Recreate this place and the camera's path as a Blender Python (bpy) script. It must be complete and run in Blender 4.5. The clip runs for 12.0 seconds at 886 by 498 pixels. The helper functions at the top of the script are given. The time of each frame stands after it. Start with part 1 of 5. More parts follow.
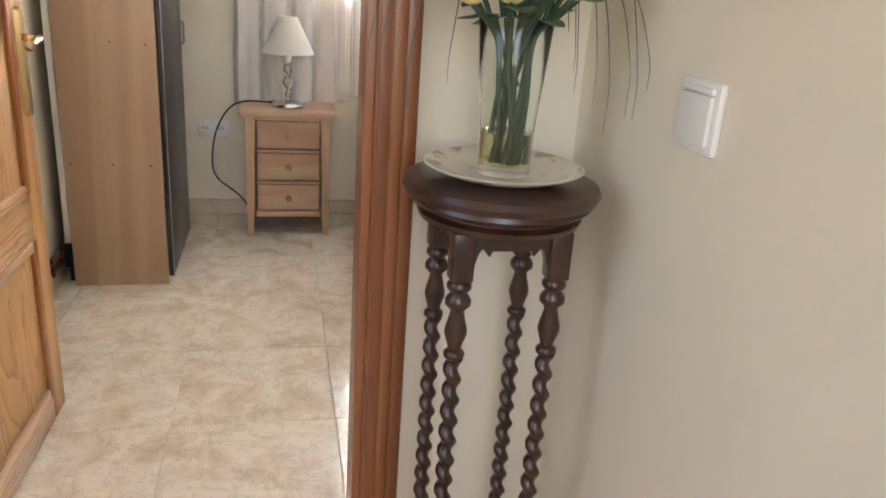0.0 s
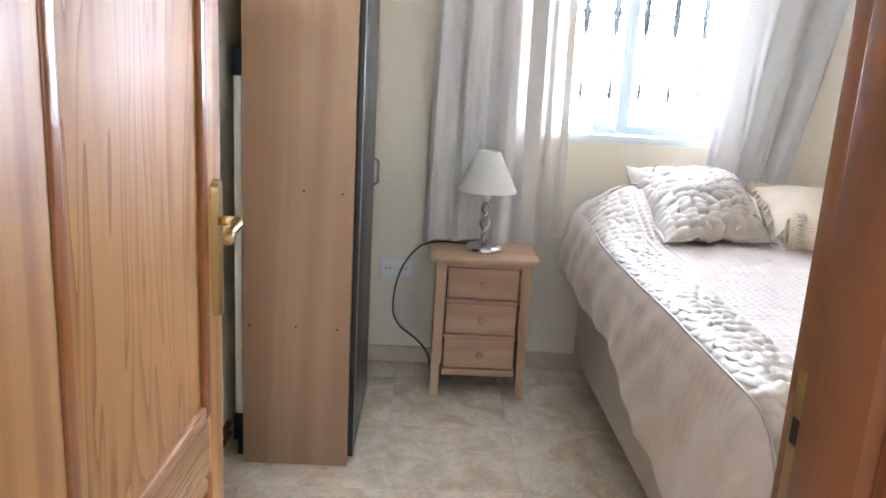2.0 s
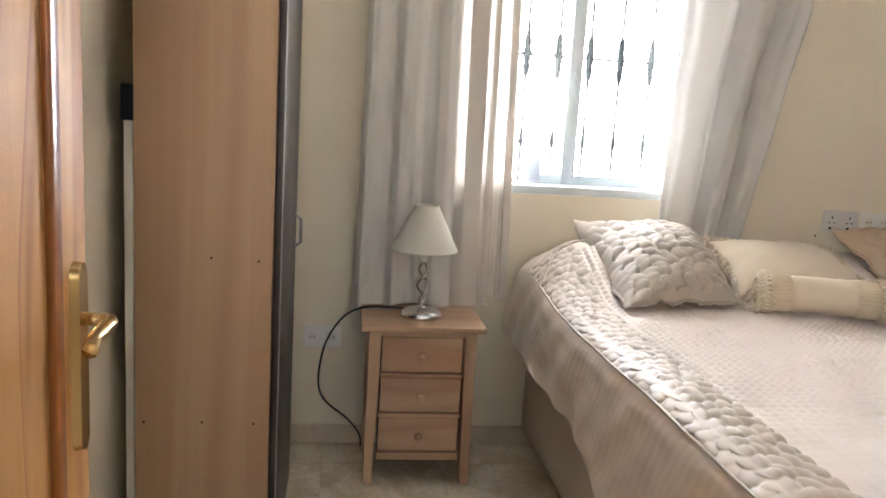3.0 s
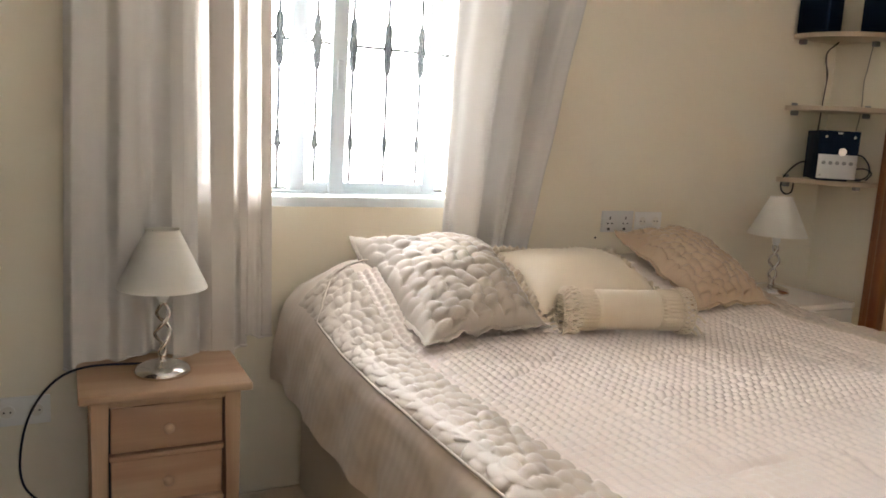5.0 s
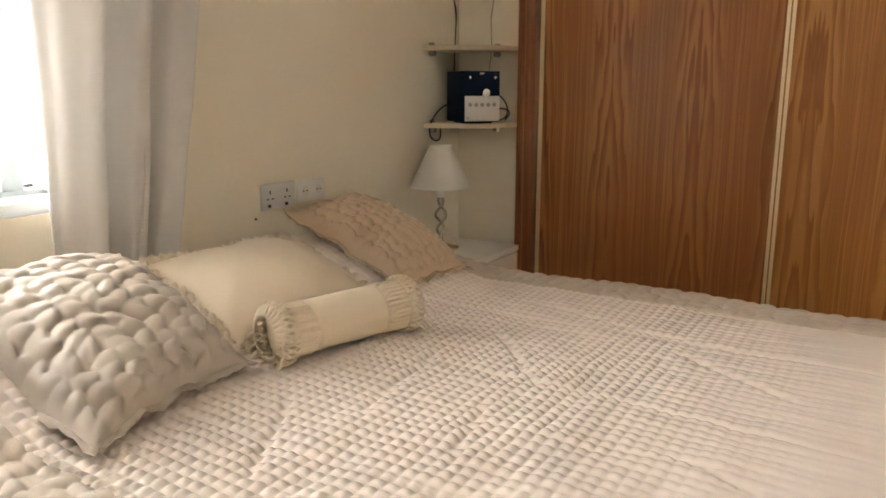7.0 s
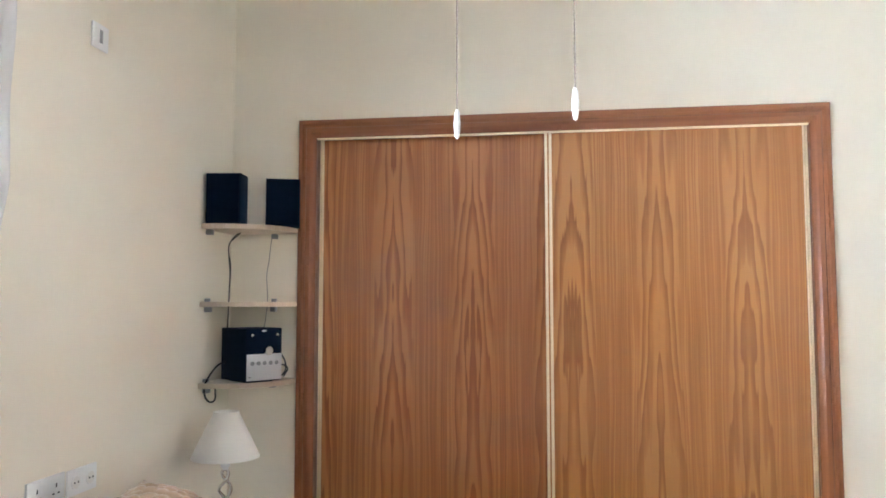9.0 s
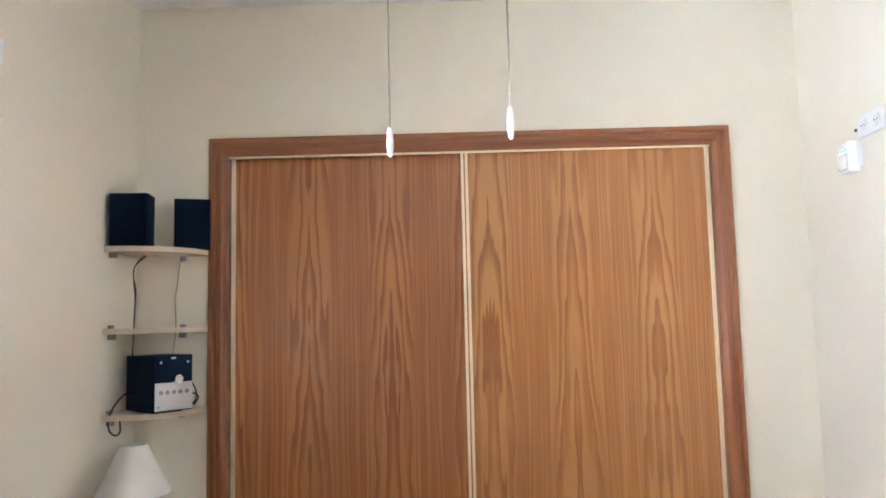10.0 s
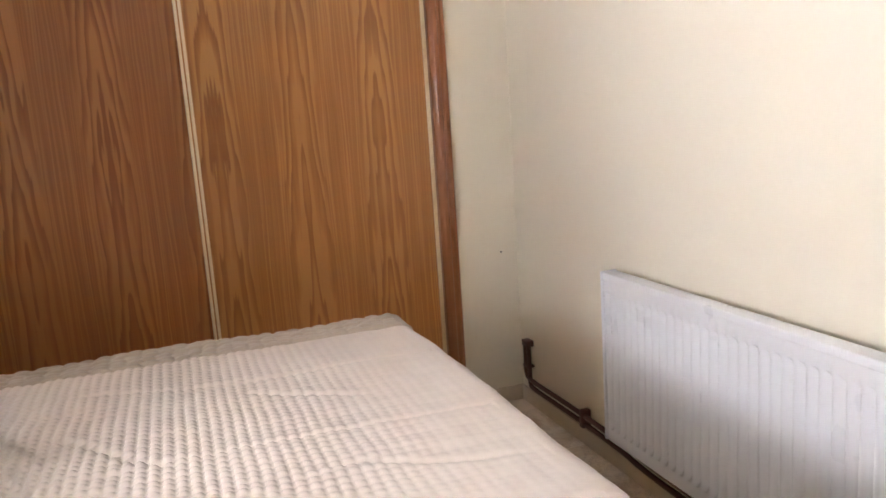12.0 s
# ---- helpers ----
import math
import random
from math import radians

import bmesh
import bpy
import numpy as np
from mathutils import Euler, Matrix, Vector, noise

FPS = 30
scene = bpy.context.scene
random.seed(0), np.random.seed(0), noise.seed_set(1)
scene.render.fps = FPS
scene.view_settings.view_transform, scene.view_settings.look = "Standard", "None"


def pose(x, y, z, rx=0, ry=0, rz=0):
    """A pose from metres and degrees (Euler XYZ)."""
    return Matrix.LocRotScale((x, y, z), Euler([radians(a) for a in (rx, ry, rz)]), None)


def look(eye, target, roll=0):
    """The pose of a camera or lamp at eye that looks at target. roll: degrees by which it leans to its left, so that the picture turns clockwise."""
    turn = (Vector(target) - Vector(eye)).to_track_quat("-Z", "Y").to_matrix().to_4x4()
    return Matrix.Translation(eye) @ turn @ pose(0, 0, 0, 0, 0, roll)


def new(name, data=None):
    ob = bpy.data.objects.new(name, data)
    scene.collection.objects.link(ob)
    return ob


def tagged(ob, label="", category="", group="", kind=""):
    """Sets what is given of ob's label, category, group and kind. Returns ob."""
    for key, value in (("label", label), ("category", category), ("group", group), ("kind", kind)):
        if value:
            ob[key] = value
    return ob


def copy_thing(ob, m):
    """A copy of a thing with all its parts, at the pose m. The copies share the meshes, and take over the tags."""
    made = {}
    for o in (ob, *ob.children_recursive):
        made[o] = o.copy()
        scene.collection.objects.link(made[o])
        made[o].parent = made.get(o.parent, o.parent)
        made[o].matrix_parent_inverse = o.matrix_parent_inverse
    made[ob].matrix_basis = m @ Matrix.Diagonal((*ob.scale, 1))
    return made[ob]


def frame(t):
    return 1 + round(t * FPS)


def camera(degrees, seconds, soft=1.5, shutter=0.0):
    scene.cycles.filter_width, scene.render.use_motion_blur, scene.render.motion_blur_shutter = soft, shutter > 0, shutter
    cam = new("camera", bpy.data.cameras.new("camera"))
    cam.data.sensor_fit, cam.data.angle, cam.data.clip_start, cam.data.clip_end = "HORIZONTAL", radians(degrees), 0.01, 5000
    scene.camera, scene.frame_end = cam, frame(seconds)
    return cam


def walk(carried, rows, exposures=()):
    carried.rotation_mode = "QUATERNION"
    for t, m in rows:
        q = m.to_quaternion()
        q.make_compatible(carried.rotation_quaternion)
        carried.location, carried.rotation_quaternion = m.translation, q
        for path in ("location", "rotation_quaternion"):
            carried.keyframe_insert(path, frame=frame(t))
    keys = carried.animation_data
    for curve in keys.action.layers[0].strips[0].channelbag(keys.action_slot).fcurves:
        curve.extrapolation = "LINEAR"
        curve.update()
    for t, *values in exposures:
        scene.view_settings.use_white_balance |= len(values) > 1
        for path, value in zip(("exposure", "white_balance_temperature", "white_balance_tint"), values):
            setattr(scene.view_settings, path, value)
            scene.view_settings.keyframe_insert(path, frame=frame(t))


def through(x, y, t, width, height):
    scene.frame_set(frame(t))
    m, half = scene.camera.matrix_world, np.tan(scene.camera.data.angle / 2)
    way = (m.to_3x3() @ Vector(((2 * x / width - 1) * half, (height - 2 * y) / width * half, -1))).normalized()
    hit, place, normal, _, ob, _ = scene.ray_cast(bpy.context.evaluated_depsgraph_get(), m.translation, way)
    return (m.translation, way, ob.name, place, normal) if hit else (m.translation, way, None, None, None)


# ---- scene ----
cam = camera(60.7, 12.0, soft=1.7)
PATH = [
    (0, (0.054, 0.17, 1.223), (0.481, 2.008, 0.558), 4.1),
    (0.5, (0.007, 0.286, 1.246), (0.215, 2.177, 0.629), 3.9),
    (1, (-0.03, 0.444, 1.284), (0.046, 2.362, 0.722), 3.8),
    (1.5, (-0.084, 0.606, 1.295), (-0.058, 2.541, 0.789), 3.4),
    (2, (-0.16, 0.803, 1.325), (-0.099, 2.75, 0.87), 3.3),
    (2.5, (-0.177, 0.985, 1.343), (-0.044, 2.937, 0.93), 3.3),
    (2.7, (-0.184, 1.06, 1.334), (-0.003, 3.018, 0.965), 3.4),
    (4.3, (-0.211, 1.495, 1.305), (0.468, 3.359, 1.047), 3.3),
    (4.5, (-0.203, 1.541, 1.308), (0.546, 3.376, 1.035), 3.3),
    (5, (-0.142, 1.676, 1.334), (0.753, 3.438, 1.03), 3.3),
    (5.5, (-0.116, 1.816, 1.321), (0.944, 3.481, 0.992), 2.4),
    (6, (-0.114, 1.994, 1.349), (1.162, 3.488, 0.975), 0.5),
    (6.5, (-0.061, 2.157, 1.338), (1.432, 3.421, 0.924), 0.1),
    (7, (0.032, 2.312, 1.369), (1.696, 3.343, 0.952), 0.0),
    (7.2, (0.029, 2.352, 1.381), (1.748, 3.293, 0.983), 0.2),
    (8.8, (-0.073, 2.704, 1.545), (1.898, 3.035, 1.61), 0.1),
    (9, (-0.063, 2.731, 1.541), (1.911, 3.015, 1.683), 0.0),
    (9.5, (-0.035, 2.784, 1.54), (1.946, 2.91, 1.786), -0.5),
    (10, (-0.047, 2.789, 1.543), (1.944, 2.821, 1.735), -1.3),
    (10.5, (-0.074, 2.826, 1.534), (1.924, 2.732, 1.559), -2.1),
    (11, (-0.111, 2.86, 1.501), (1.869, 2.616, 1.371), -2.8),
    (11.5, (-0.15, 2.858, 1.459), (1.792, 2.446, 1.213), -3.4),
    (12, (-0.166, 2.852, 1.432), (1.69, 2.198, 1.078), -3.9),
]
walk(cam, [(t, look(eye, target, roll)) for t, eye, target, roll in PATH],
     exposures=[(0, 1.9, 6200, 14), (0.5, 1.98, 5700, 12), (1.0, 2.0, 5200, 11), (2.0, 1.78, 5500, 12), (2.5, 1.52, 6000, 13), (4.5, 1.2, 6650, 15), (5.5, 1.08, 6650, 13), (6.5, 1.02, 6700, 12), (7, 1.12, 7300, 14), (8.8, 2.0, 5500, 11), (9.5, 2.05, 5450, 12), (10.5, 1.9, 5750, 13), (11.0, 1.72, 6000, 15), (12, 1.3, 6450, 18)])

# ---- light ----
world = bpy.data.worlds.new("sky")
scene.world = world
world.use_nodes = True
wn = world.node_tree.nodes
sky = wn.new("ShaderNodeTexSky")
sky.sky_type, sky.sun_disc = "NISHITA", False
sky.sun_elevation, sky.sun_rotation = radians(50), radians(200)
world.node_tree.links.new(sky.outputs[0], wn["Background"].inputs[0])
wn["Background"].inputs[1].default_value = 0.12


def daylight(name, eye, target, sx, sy, watts, color):
    lamp = bpy.data.lights.new(name, "AREA")
    lamp.shape, lamp.size, lamp.size_y, lamp.energy, lamp.color = "RECTANGLE", sx, sy, watts, color
    ob = new(name, lamp)
    ob.matrix_world = look(eye, target)
    return ob


daylight("window_daylight", (0.8, 5.1, 0.75), (0.8, 1.0, 1.75), 3.0, 2.6, 430, (0.92, 0.965, 1.0))
daylight("hall_daylight", (-1.62, 0.2, 1.6), (0.5, 0.5, 1.2), 1.2, 1.2, 0.6, (1.0, 0.91, 0.76))
# Fill lamp in an added south opening, brightening the bedroom through the doorway.
daylight("hall_daylight", (-0.15, -1.62, 1.7), (-0.35, 2.0, 0.9), 1.1, 1.3, 4.2, (1.0, 0.91, 0.76))

# ---- materials ----


class Nodes:
    """Short hand for building a node material."""

    def __init__(self, name):
        self.m = bpy.data.materials.new(name)
        self.m.use_nodes = True
        self.t = self.m.node_tree
        self.p = self.t.nodes["Principled BSDF"]
        self.out = self.t.nodes["Material Output"]

    def n(self, kind, props=None, **ins):
        node = self.t.nodes.new("ShaderNode" + kind)
        props = props or {}
        if "operation" in props:
            node.operation = props["operation"]
        if "blend_type" in props:
            node.blend_type = props["blend_type"]
        if "noise_dimensions" in props:
            node.noise_dimensions = props["noise_dimensions"]
        for k, v in ins.items():
            key = int(k[1:]) if k[0] == "i" and k[1:].isdigit() else k.replace("_", " ")
            self.put(node.inputs[key], v)
        return node

    def put(self, socket, v):
        if isinstance(v, bpy.types.NodeSocket):
            self.t.links.new(v, socket)
        else:
            socket.default_value = v

    def coords(self, scale=(1, 1, 1), rot=(0, 0, 0), loc=(0, 0, 0)):
        tc = self.n("TexCoord")
        return self.n("Mapping", None, Vector=tc.outputs["Object"], Scale=scale, Rotation=rot, Location=loc).outputs[0]

    def noise(self, vec, scale, detail=4.0, rough=0.55, dist=0.0):
        return self.n("TexNoise", None, Vector=vec, Scale=scale, Detail=detail, Roughness=rough, Distortion=dist).outputs[0]

    def math(self, op, a, b=0.0, c=0.0):
        return self.n("Math", {"operation": op}, i0=a, i1=b, i2=c).outputs[0]

    def ramp(self, fac, *stops):
        r = self.n("ValToRGB", None, Fac=fac)
        els = r.color_ramp.elements
        while len(els) < len(stops):
            els.new(0.5)
        for e, (pos, col) in zip(els, stops):
            e.position, e.color = pos, (*col, 1)
        return r.outputs[0]

    def mix(self, fac, a, b, blend="MIX"):
        r = self.n("MixRGB", {"blend_type": blend}, i0=fac, i1=a, i2=b)
        return r.outputs[0]

    def bump(self, height, strength=0.2, distance=0.002):
        b = self.n("Bump", None, Strength=strength, Distance=distance, Height=height)
        self.put(self.p.inputs["Normal"], b.outputs[0])

    def set(self, color=None, rough=None, metal=None, spec=None, **more):
        if color is not None:
            self.put(self.p.inputs["Base Color"], (*color, 1) if isinstance(color, tuple) else color)
        if rough is not None:
            self.put(self.p.inputs["Roughness"], rough)
        if metal is not None:
            self.put(self.p.inputs["Metallic"], metal)
        if spec is not None:
            self.put(self.p.inputs["Specular IOR Level"], spec)
        for k, v in more.items():
            self.put(self.p.inputs[k.replace("_", " ")], v)
        return self.m


def c4(c):
    return (*c, 1)


def mat_plain(name, color, rough=0.5, metal=0.0, vary=0.06, scale=60.0, bump=0.05, **more):
    k = Nodes(name)
    v = k.coords()
    f = k.noise(v, scale, 5)
    g = k.noise(v, scale / 9, 3)
    col = k.mix(f, c4(tuple(c * (1 - vary) for c in color)), c4(tuple(min(1, c * (1 + vary)) for c in color)))
    col = k.mix(k.math("MULTIPLY", g, 0.5), col, c4(tuple(c * (1 - 1.6 * vary) for c in color)))
    k.bump(f, bump, 0.001)
    return k.set(col, k.math("MULTIPLY_ADD", g, 0.16, rough - 0.08), metal, **more)


def mat_wall(name, color, stain):
    k = Nodes(name)
    v = k.coords()
    big, mid, fine = k.noise(v, 0.9, 3), k.noise(v, 7, 5), k.noise(v, 140, 4)
    col = k.mix(k.math("MULTIPLY", big, 0.55), c4(color), c4(stain))
    col = k.mix(k.math("MULTIPLY", mid, 0.16), col, c4(tuple(c * 0.82 for c in color)))
    h = k.math("ADD", k.math("MULTIPLY", mid, 1.4), k.math("MULTIPLY", fine, 0.35))
    k.bump(h, 0.22, 0.003)
    return k.set(col, 0.78, spec=0.25)


def mat_wood(name, light, dark, along="z", ring=26.0, stretch=0.045, rough=0.35, streak=0.5, coat=0.0, contrast=1.0, seed=0.0, size=5.5, late=False):
    """Long grain along one axis: wavering growth bands with fine pores."""
    k = Nodes(name)
    s = {"x": (stretch, 1, 1), "y": (1, stretch, 1), "z": (1, 1, stretch)}[along]
    v = k.coords(s, (0, 0, 0), (seed, seed * 0.7, seed * 0.3))
    warp = k.noise(v, size, 3, 0.5, 0.6)
    bands = k.math("SINE", k.math("MULTIPLY", warp, ring * 2.2))
    bands = k.math("MULTIPLY_ADD", bands, 0.5 * contrast, 0.5)
    if late:
        # sharp dark late wood at the end of each year's ring
        bands = k.math("POWER", k.math("FRACT", k.math("MULTIPLY", warp, ring)), 2.6)
    sf = tuple(c * (0.25 if c == stretch else 1) for c in s)
    pores = k.noise(k.coords(sf), 230, 3, 0.6)
    tone = k.noise(k.coords(s), 2.0, 2)
    col = k.ramp(bands, (0.0, light), (0.55, tuple((a * 0.7 + b * 0.3) for a, b in zip(light, dark))), (1.0, dark))
    col = k.mix(k.math("MULTIPLY", pores, streak), col, c4(tuple(c * 0.62 for c in dark)), "MIX")
    col = k.mix(k.math("MULTIPLY", tone, 0.35), col, c4(tuple(c * 0.86 for c in light)))
    k.bump(k.math("ADD", pores, k.math("MULTIPLY", bands, 0.3)), 0.12, 0.0008)
    k.set(col, k.math("MULTIPLY_ADD", pores, 0.15, rough - 0.07))
    if coat:
        k.set(None, None, Coat_Weight=coat, Coat_Roughness=0.3)
    return k.m


def mat_veneer(name, light, mid, dark, shift=0.0, leaf=0.346):
    """Book-matched pine veneer: mirrored leaves, broad tongues of late wood in the middle and straight grain between."""
    k = Nodes(name)
    sep = k.n("SeparateXYZ", None, Vector=k.coords((1, 1, 1), (0, 0, 0), (0, shift, 0)))
    y, z = sep.outputs[1], sep.outputs[2]
    half = k.math("DIVIDE", k.math("PINGPONG", y, leaf / 2), leaf / 2)
    wide = k.math("FLOOR", k.math("DIVIDE", k.math("ADD", y, leaf / 2), leaf))
    # the pith wanders up the leaf, so that the tongues come and go
    bend = k.n("CombineXYZ", None, X=k.math("MULTIPLY", half, 1.2), Y=k.math("MULTIPLY", z, 0.75), Z=k.math("MULTIPLY", wide, 1.3))
    sway = k.noise(bend.outputs[0], 1.7, 2, 0.45)
    ripple = k.n("CombineXYZ", None, X=k.math("MULTIPLY", half, 3.2), Y=k.math("MULTIPLY", z, 1.3), Z=wide)
    small = k.noise(ripple.outputs[0], 2.2, 2, 0.5)
    f = k.math("ADD", k.math("MULTIPLY", k.math("POWER", half, 1.15), 4.6), k.math("MULTIPLY", z, 1.4))
    f = k.math("ADD", f, k.math("MULTIPLY", sway, 2.4))
    f = k.math("ADD", f, k.math("MULTIPLY", small, 1.3))
    band = k.math("FRACT", f)
    soft = tuple((a + 2 * b) / 3 for a, b in zip(mid, dark))
    col = k.ramp(band, (0.0, light), (0.36, light), (0.52, mid), (0.74, soft), (0.92, dark), (1.0, light))
    lines = k.n("CombineXYZ", None, X=k.math("ADD", half, k.math("MULTIPLY", sway, 0.22)), Y=k.math("MULTIPLY", z, 0.03), Z=wide)
    straight = k.noise(lines.outputs[0], 21, 2, 0.5)
    edge = k.n("MapRange", None, Value=k.math("ADD", half, k.math("MULTIPLY", small, 0.16)), From_Min=0.50, From_Max=0.66).outputs[0]
    scol = k.ramp(straight, (0.38, light), (0.48, mid), (0.56, soft), (0.66, mid))
    col = k.mix(k.math("MULTIPLY", edge, 0.95), col, scol)
    fibre = k.noise(k.coords((1, 1, 0.012)), 260, 3, 0.6)
    col = k.mix(k.math("MULTIPLY", fibre, 0.22), col, c4(tuple(c * 0.7 for c in dark)))
    blush = k.noise(k.coords((1, 1, 0.35)), 3.2, 3)
    col = k.mix(k.ramp(blush, (0.42, (0, 0, 0)), (0.7, (0.55, 0.55, 0.55))), col, c4(soft))
    rnd = k.n("TexWhiteNoise", {"noise_dimensions": "1D"}, W=wide).outputs[0]
    col = k.mix(k.math("MULTIPLY", rnd, 0.25), col, c4(mid))
    k.bump(fibre, 0.08, 0.0006)
    return k.set(col, k.math("MULTIPLY_ADD", fibre, 0.12, 0.3), Coat_Weight=0.3, Coat_Roughness=0.25)


def mat_tile(name):
    k = Nodes(name)
    info = k.n("ObjectInfo")
    off = k.n("CombineXYZ", None, X=k.math("MULTIPLY", info.outputs["Random"], 31.0), Y=k.math("MULTIPLY", info.outputs["Random"], 17.0), Z=0.0)
    tc = k.n("TexCoord")
    v = k.n("VectorMath", {"operation": "ADD"}, i0=tc.outputs["Object"], i1=off.outputs[0]).outputs[0]
    cloud = k.noise(v, 6.5, 6, 0.58, 0.5)
    vein = k.noise(v, 9.0, 7, 0.68, 1.6)
    vein = k.math("ABSOLUTE", k.math("SUBTRACT", vein, 0.5))
    speck = k.noise(v, 42, 5, 0.6)
    col = k.ramp(cloud, (0.3, (0.60, 0.47, 0.33)), (0.43, (0.73, 0.61, 0.46)), (0.56, (0.84, 0.75, 0.61)), (0.75, (0.78, 0.67, 0.51)))
    col = k.mix(k.ramp(vein, (0.0, (0.4, 0.4, 0.4)), (0.03, (0, 0, 0))), col, c4((0.36, 0.30, 0.24)))
    col = k.mix(k.math("MULTIPLY", speck, 0.22), col, c4((0.5, 0.4, 0.29)))
    k.bump(speck, 0.03, 0.0006)
    return k.set(col, k.math("MULTIPLY_ADD", speck, 0.1, 0.1), spec=0.5)


def mat_cloth(name, color, weave=900.0, rough=0.72, sheen=0.25, through=0.0, clear=0.0, vary=0.07):
    k = Nodes(name)
    v = k.coords()
    fine = k.noise(v, weave, 2)
    slub = k.noise(k.coords((1, 1, 0.08)), 160, 3)
    big = k.noise(v, 5, 3)
    col = k.mix(fine, c4(tuple(c * (1 - vary) for c in color)), c4(color))
    col = k.mix(k.math("MULTIPLY", slub, 0.25), col, c4(tuple(c * 0.86 for c in color)))
    col = k.mix(k.math("MULTIPLY", big, 0.18), col, c4(tuple(c * 0.9 for c in color)))
    k.bump(k.math("ADD", fine, slub), 0.12, 0.0006)
    k.set(col, rough, spec=0.3, Sheen_Weight=sheen, Sheen_Roughness=0.4)
    if through:
        tr = k.n("BsdfTranslucent", None, Color=col)
        mx = k.n("MixShader", None, i0=through, i1=k.p.outputs[0], i2=tr.outputs[0])
        last = mx.outputs[0]
        if clear:
            op = k.n("BsdfTransparent")
            last = k.n("MixShader", None, i0=k.math("MULTIPLY_ADD", slub, clear * 0.8, clear * 0.6), i1=last, i2=op.outputs[0]).outputs[0]
        k.put(k.out.inputs[0], last)
    return k.m


def mat_glass(name, tint=(1, 1, 1), rough=0.0):
    k = Nodes(name)
    return k.set(tint, rough, Transmission_Weight=1.0, IOR=1.45)


def mat_plate(name, cx, cy, radius):
    """Cream glazed china with a worn brown pattern round the rim."""
    k = Nodes(name)
    v = k.coords((1, 1, 0), (0, 0, 0), (-cx, -cy, 0))
    r = k.math("DIVIDE", k.n("VectorMath", {"operation": "LENGTH"}, i0=v).outputs[1], radius)
    lace = k.noise(v, 55, 3)
    flower = k.noise(v, 24, 2)
    rim = k.math("MULTIPLY", k.ramp(r, (0.72, (0, 0, 0)), (0.8, (1, 1, 1)), (0.95, (1, 1, 1)), (0.97, (0, 0, 0))), k.ramp(flower, (0.5, (0, 0, 0)), (0.58, (1, 1, 1))))
    sprig = k.math("MULTIPLY", k.ramp(r, (0.3, (0, 0, 0)), (0.4, (1, 1, 1)), (0.66, (0, 0, 0))), k.ramp(flower, (0.6, (0, 0, 0)), (0.64, (1, 1, 1))))
    col = k.mix(k.math("MULTIPLY", rim, 0.75), c4((0.80, 0.74, 0.62)), c4((0.36, 0.2, 0.12)))
    col = k.mix(k.math("MULTIPLY", sprig, 0.45), col, c4((0.35, 0.32, 0.26)))
    col = k.mix(k.math("MULTIPLY", lace, 0.15), col, c4((0.6, 0.54, 0.45)))
    return k.set(col, 0.18)


CREAM = mat_wall("cream_plaster", (0.86, 0.79, 0.65), (0.82, 0.745, 0.60))
WHITE_CEIL = mat_wall("ceiling_paint", (0.86, 0.85, 0.84), (0.82, 0.81, 0.80))
TILE = mat_tile("marbled_tile")
GROUT = mat_plain("grout", (0.75, 0.65, 0.52), 0.8)
SKIRT = mat_plain("skirting_tile", (0.66, 0.55, 0.42), 0.3, vary=0.12, scale=18)
PINE = mat_wood("varnished_pine", (0.65, 0.345, 0.115), (0.45, 0.195, 0.055), "z", 12, 0.09, 0.5, 0.45, 0.06)
PINE_X = mat_wood("varnished_pine_rail", (0.62, 0.35, 0.15), (0.45, 0.21, 0.075), "y", 11, 0.08, 0.28, 0.45, 0.5, seed=3)
SAPELE = mat_wood("reddish_pine_trim", (0.36, 0.125, 0.04), (0.22, 0.065, 0.018), "z", 16, 0.03, 0.32, 0.55, 0.4)
SAPELE_Y = mat_wood("reddish_pine_trim_across", (0.36, 0.13, 0.042), (0.22, 0.068, 0.02), "y", 16, 0.03, 0.32, 0.55, 0.4)
LINING = mat_wood("door_lining_wood", (0.36, 0.13, 0.045), (0.24, 0.077, 0.024), "z", 16, 0.03, 0.34, 0.55, 0.35)
LINING_Y = mat_wood("door_lining_wood_across", (0.36, 0.13, 0.045), (0.24, 0.077, 0.024), "x", 16, 0.03, 0.34, 0.55, 0.35)
PINE_PANEL = mat_wood("varnished_pine_panel", (0.66, 0.36, 0.125), (0.34, 0.125, 0.03), "z", 15, 0.12, 0.5, 0.3, 0.06, seed=1.7, size=5.5, late=True)
GROOVE = mat_wood("pine_moulding", (0.42, 0.16, 0.045), (0.27, 0.085, 0.02), "z", 10, 0.05, 0.25, 0.4, 0.5, seed=7)
VENEER_A = mat_veneer("veneer_door_a", (0.485, 0.205, 0.062), (0.385, 0.14, 0.039), (0.235, 0.068, 0.018), 0.05)
VENEER_B = mat_veneer("veneer_door_b", (0.58, 0.275, 0.08), (0.47, 0.195, 0.05), (0.28, 0.09, 0.023), 0.12)
BEECH = mat_wood("beech_laminate", (0.55, 0.37, 0.225), (0.44, 0.27, 0.155), "z", 7, 0.035, 0.45, 0.4)
OAK = mat_wood("pale_oak", (0.62, 0.41, 0.26), (0.48, 0.28, 0.165), "x", 9, 0.09, 0.5, 0.4)
OAK_Z = mat_wood("pale_oak_upright", (0.62, 0.41, 0.26), (0.50, 0.30, 0.18), "z", 9, 0.08, 0.5, 0.4)
WENGE = mat_wood("dark_wenge", (0.045, 0.032, 0.028), (0.02, 0.014, 0.012), "z", 12, 0.04, 0.35, 0.4)
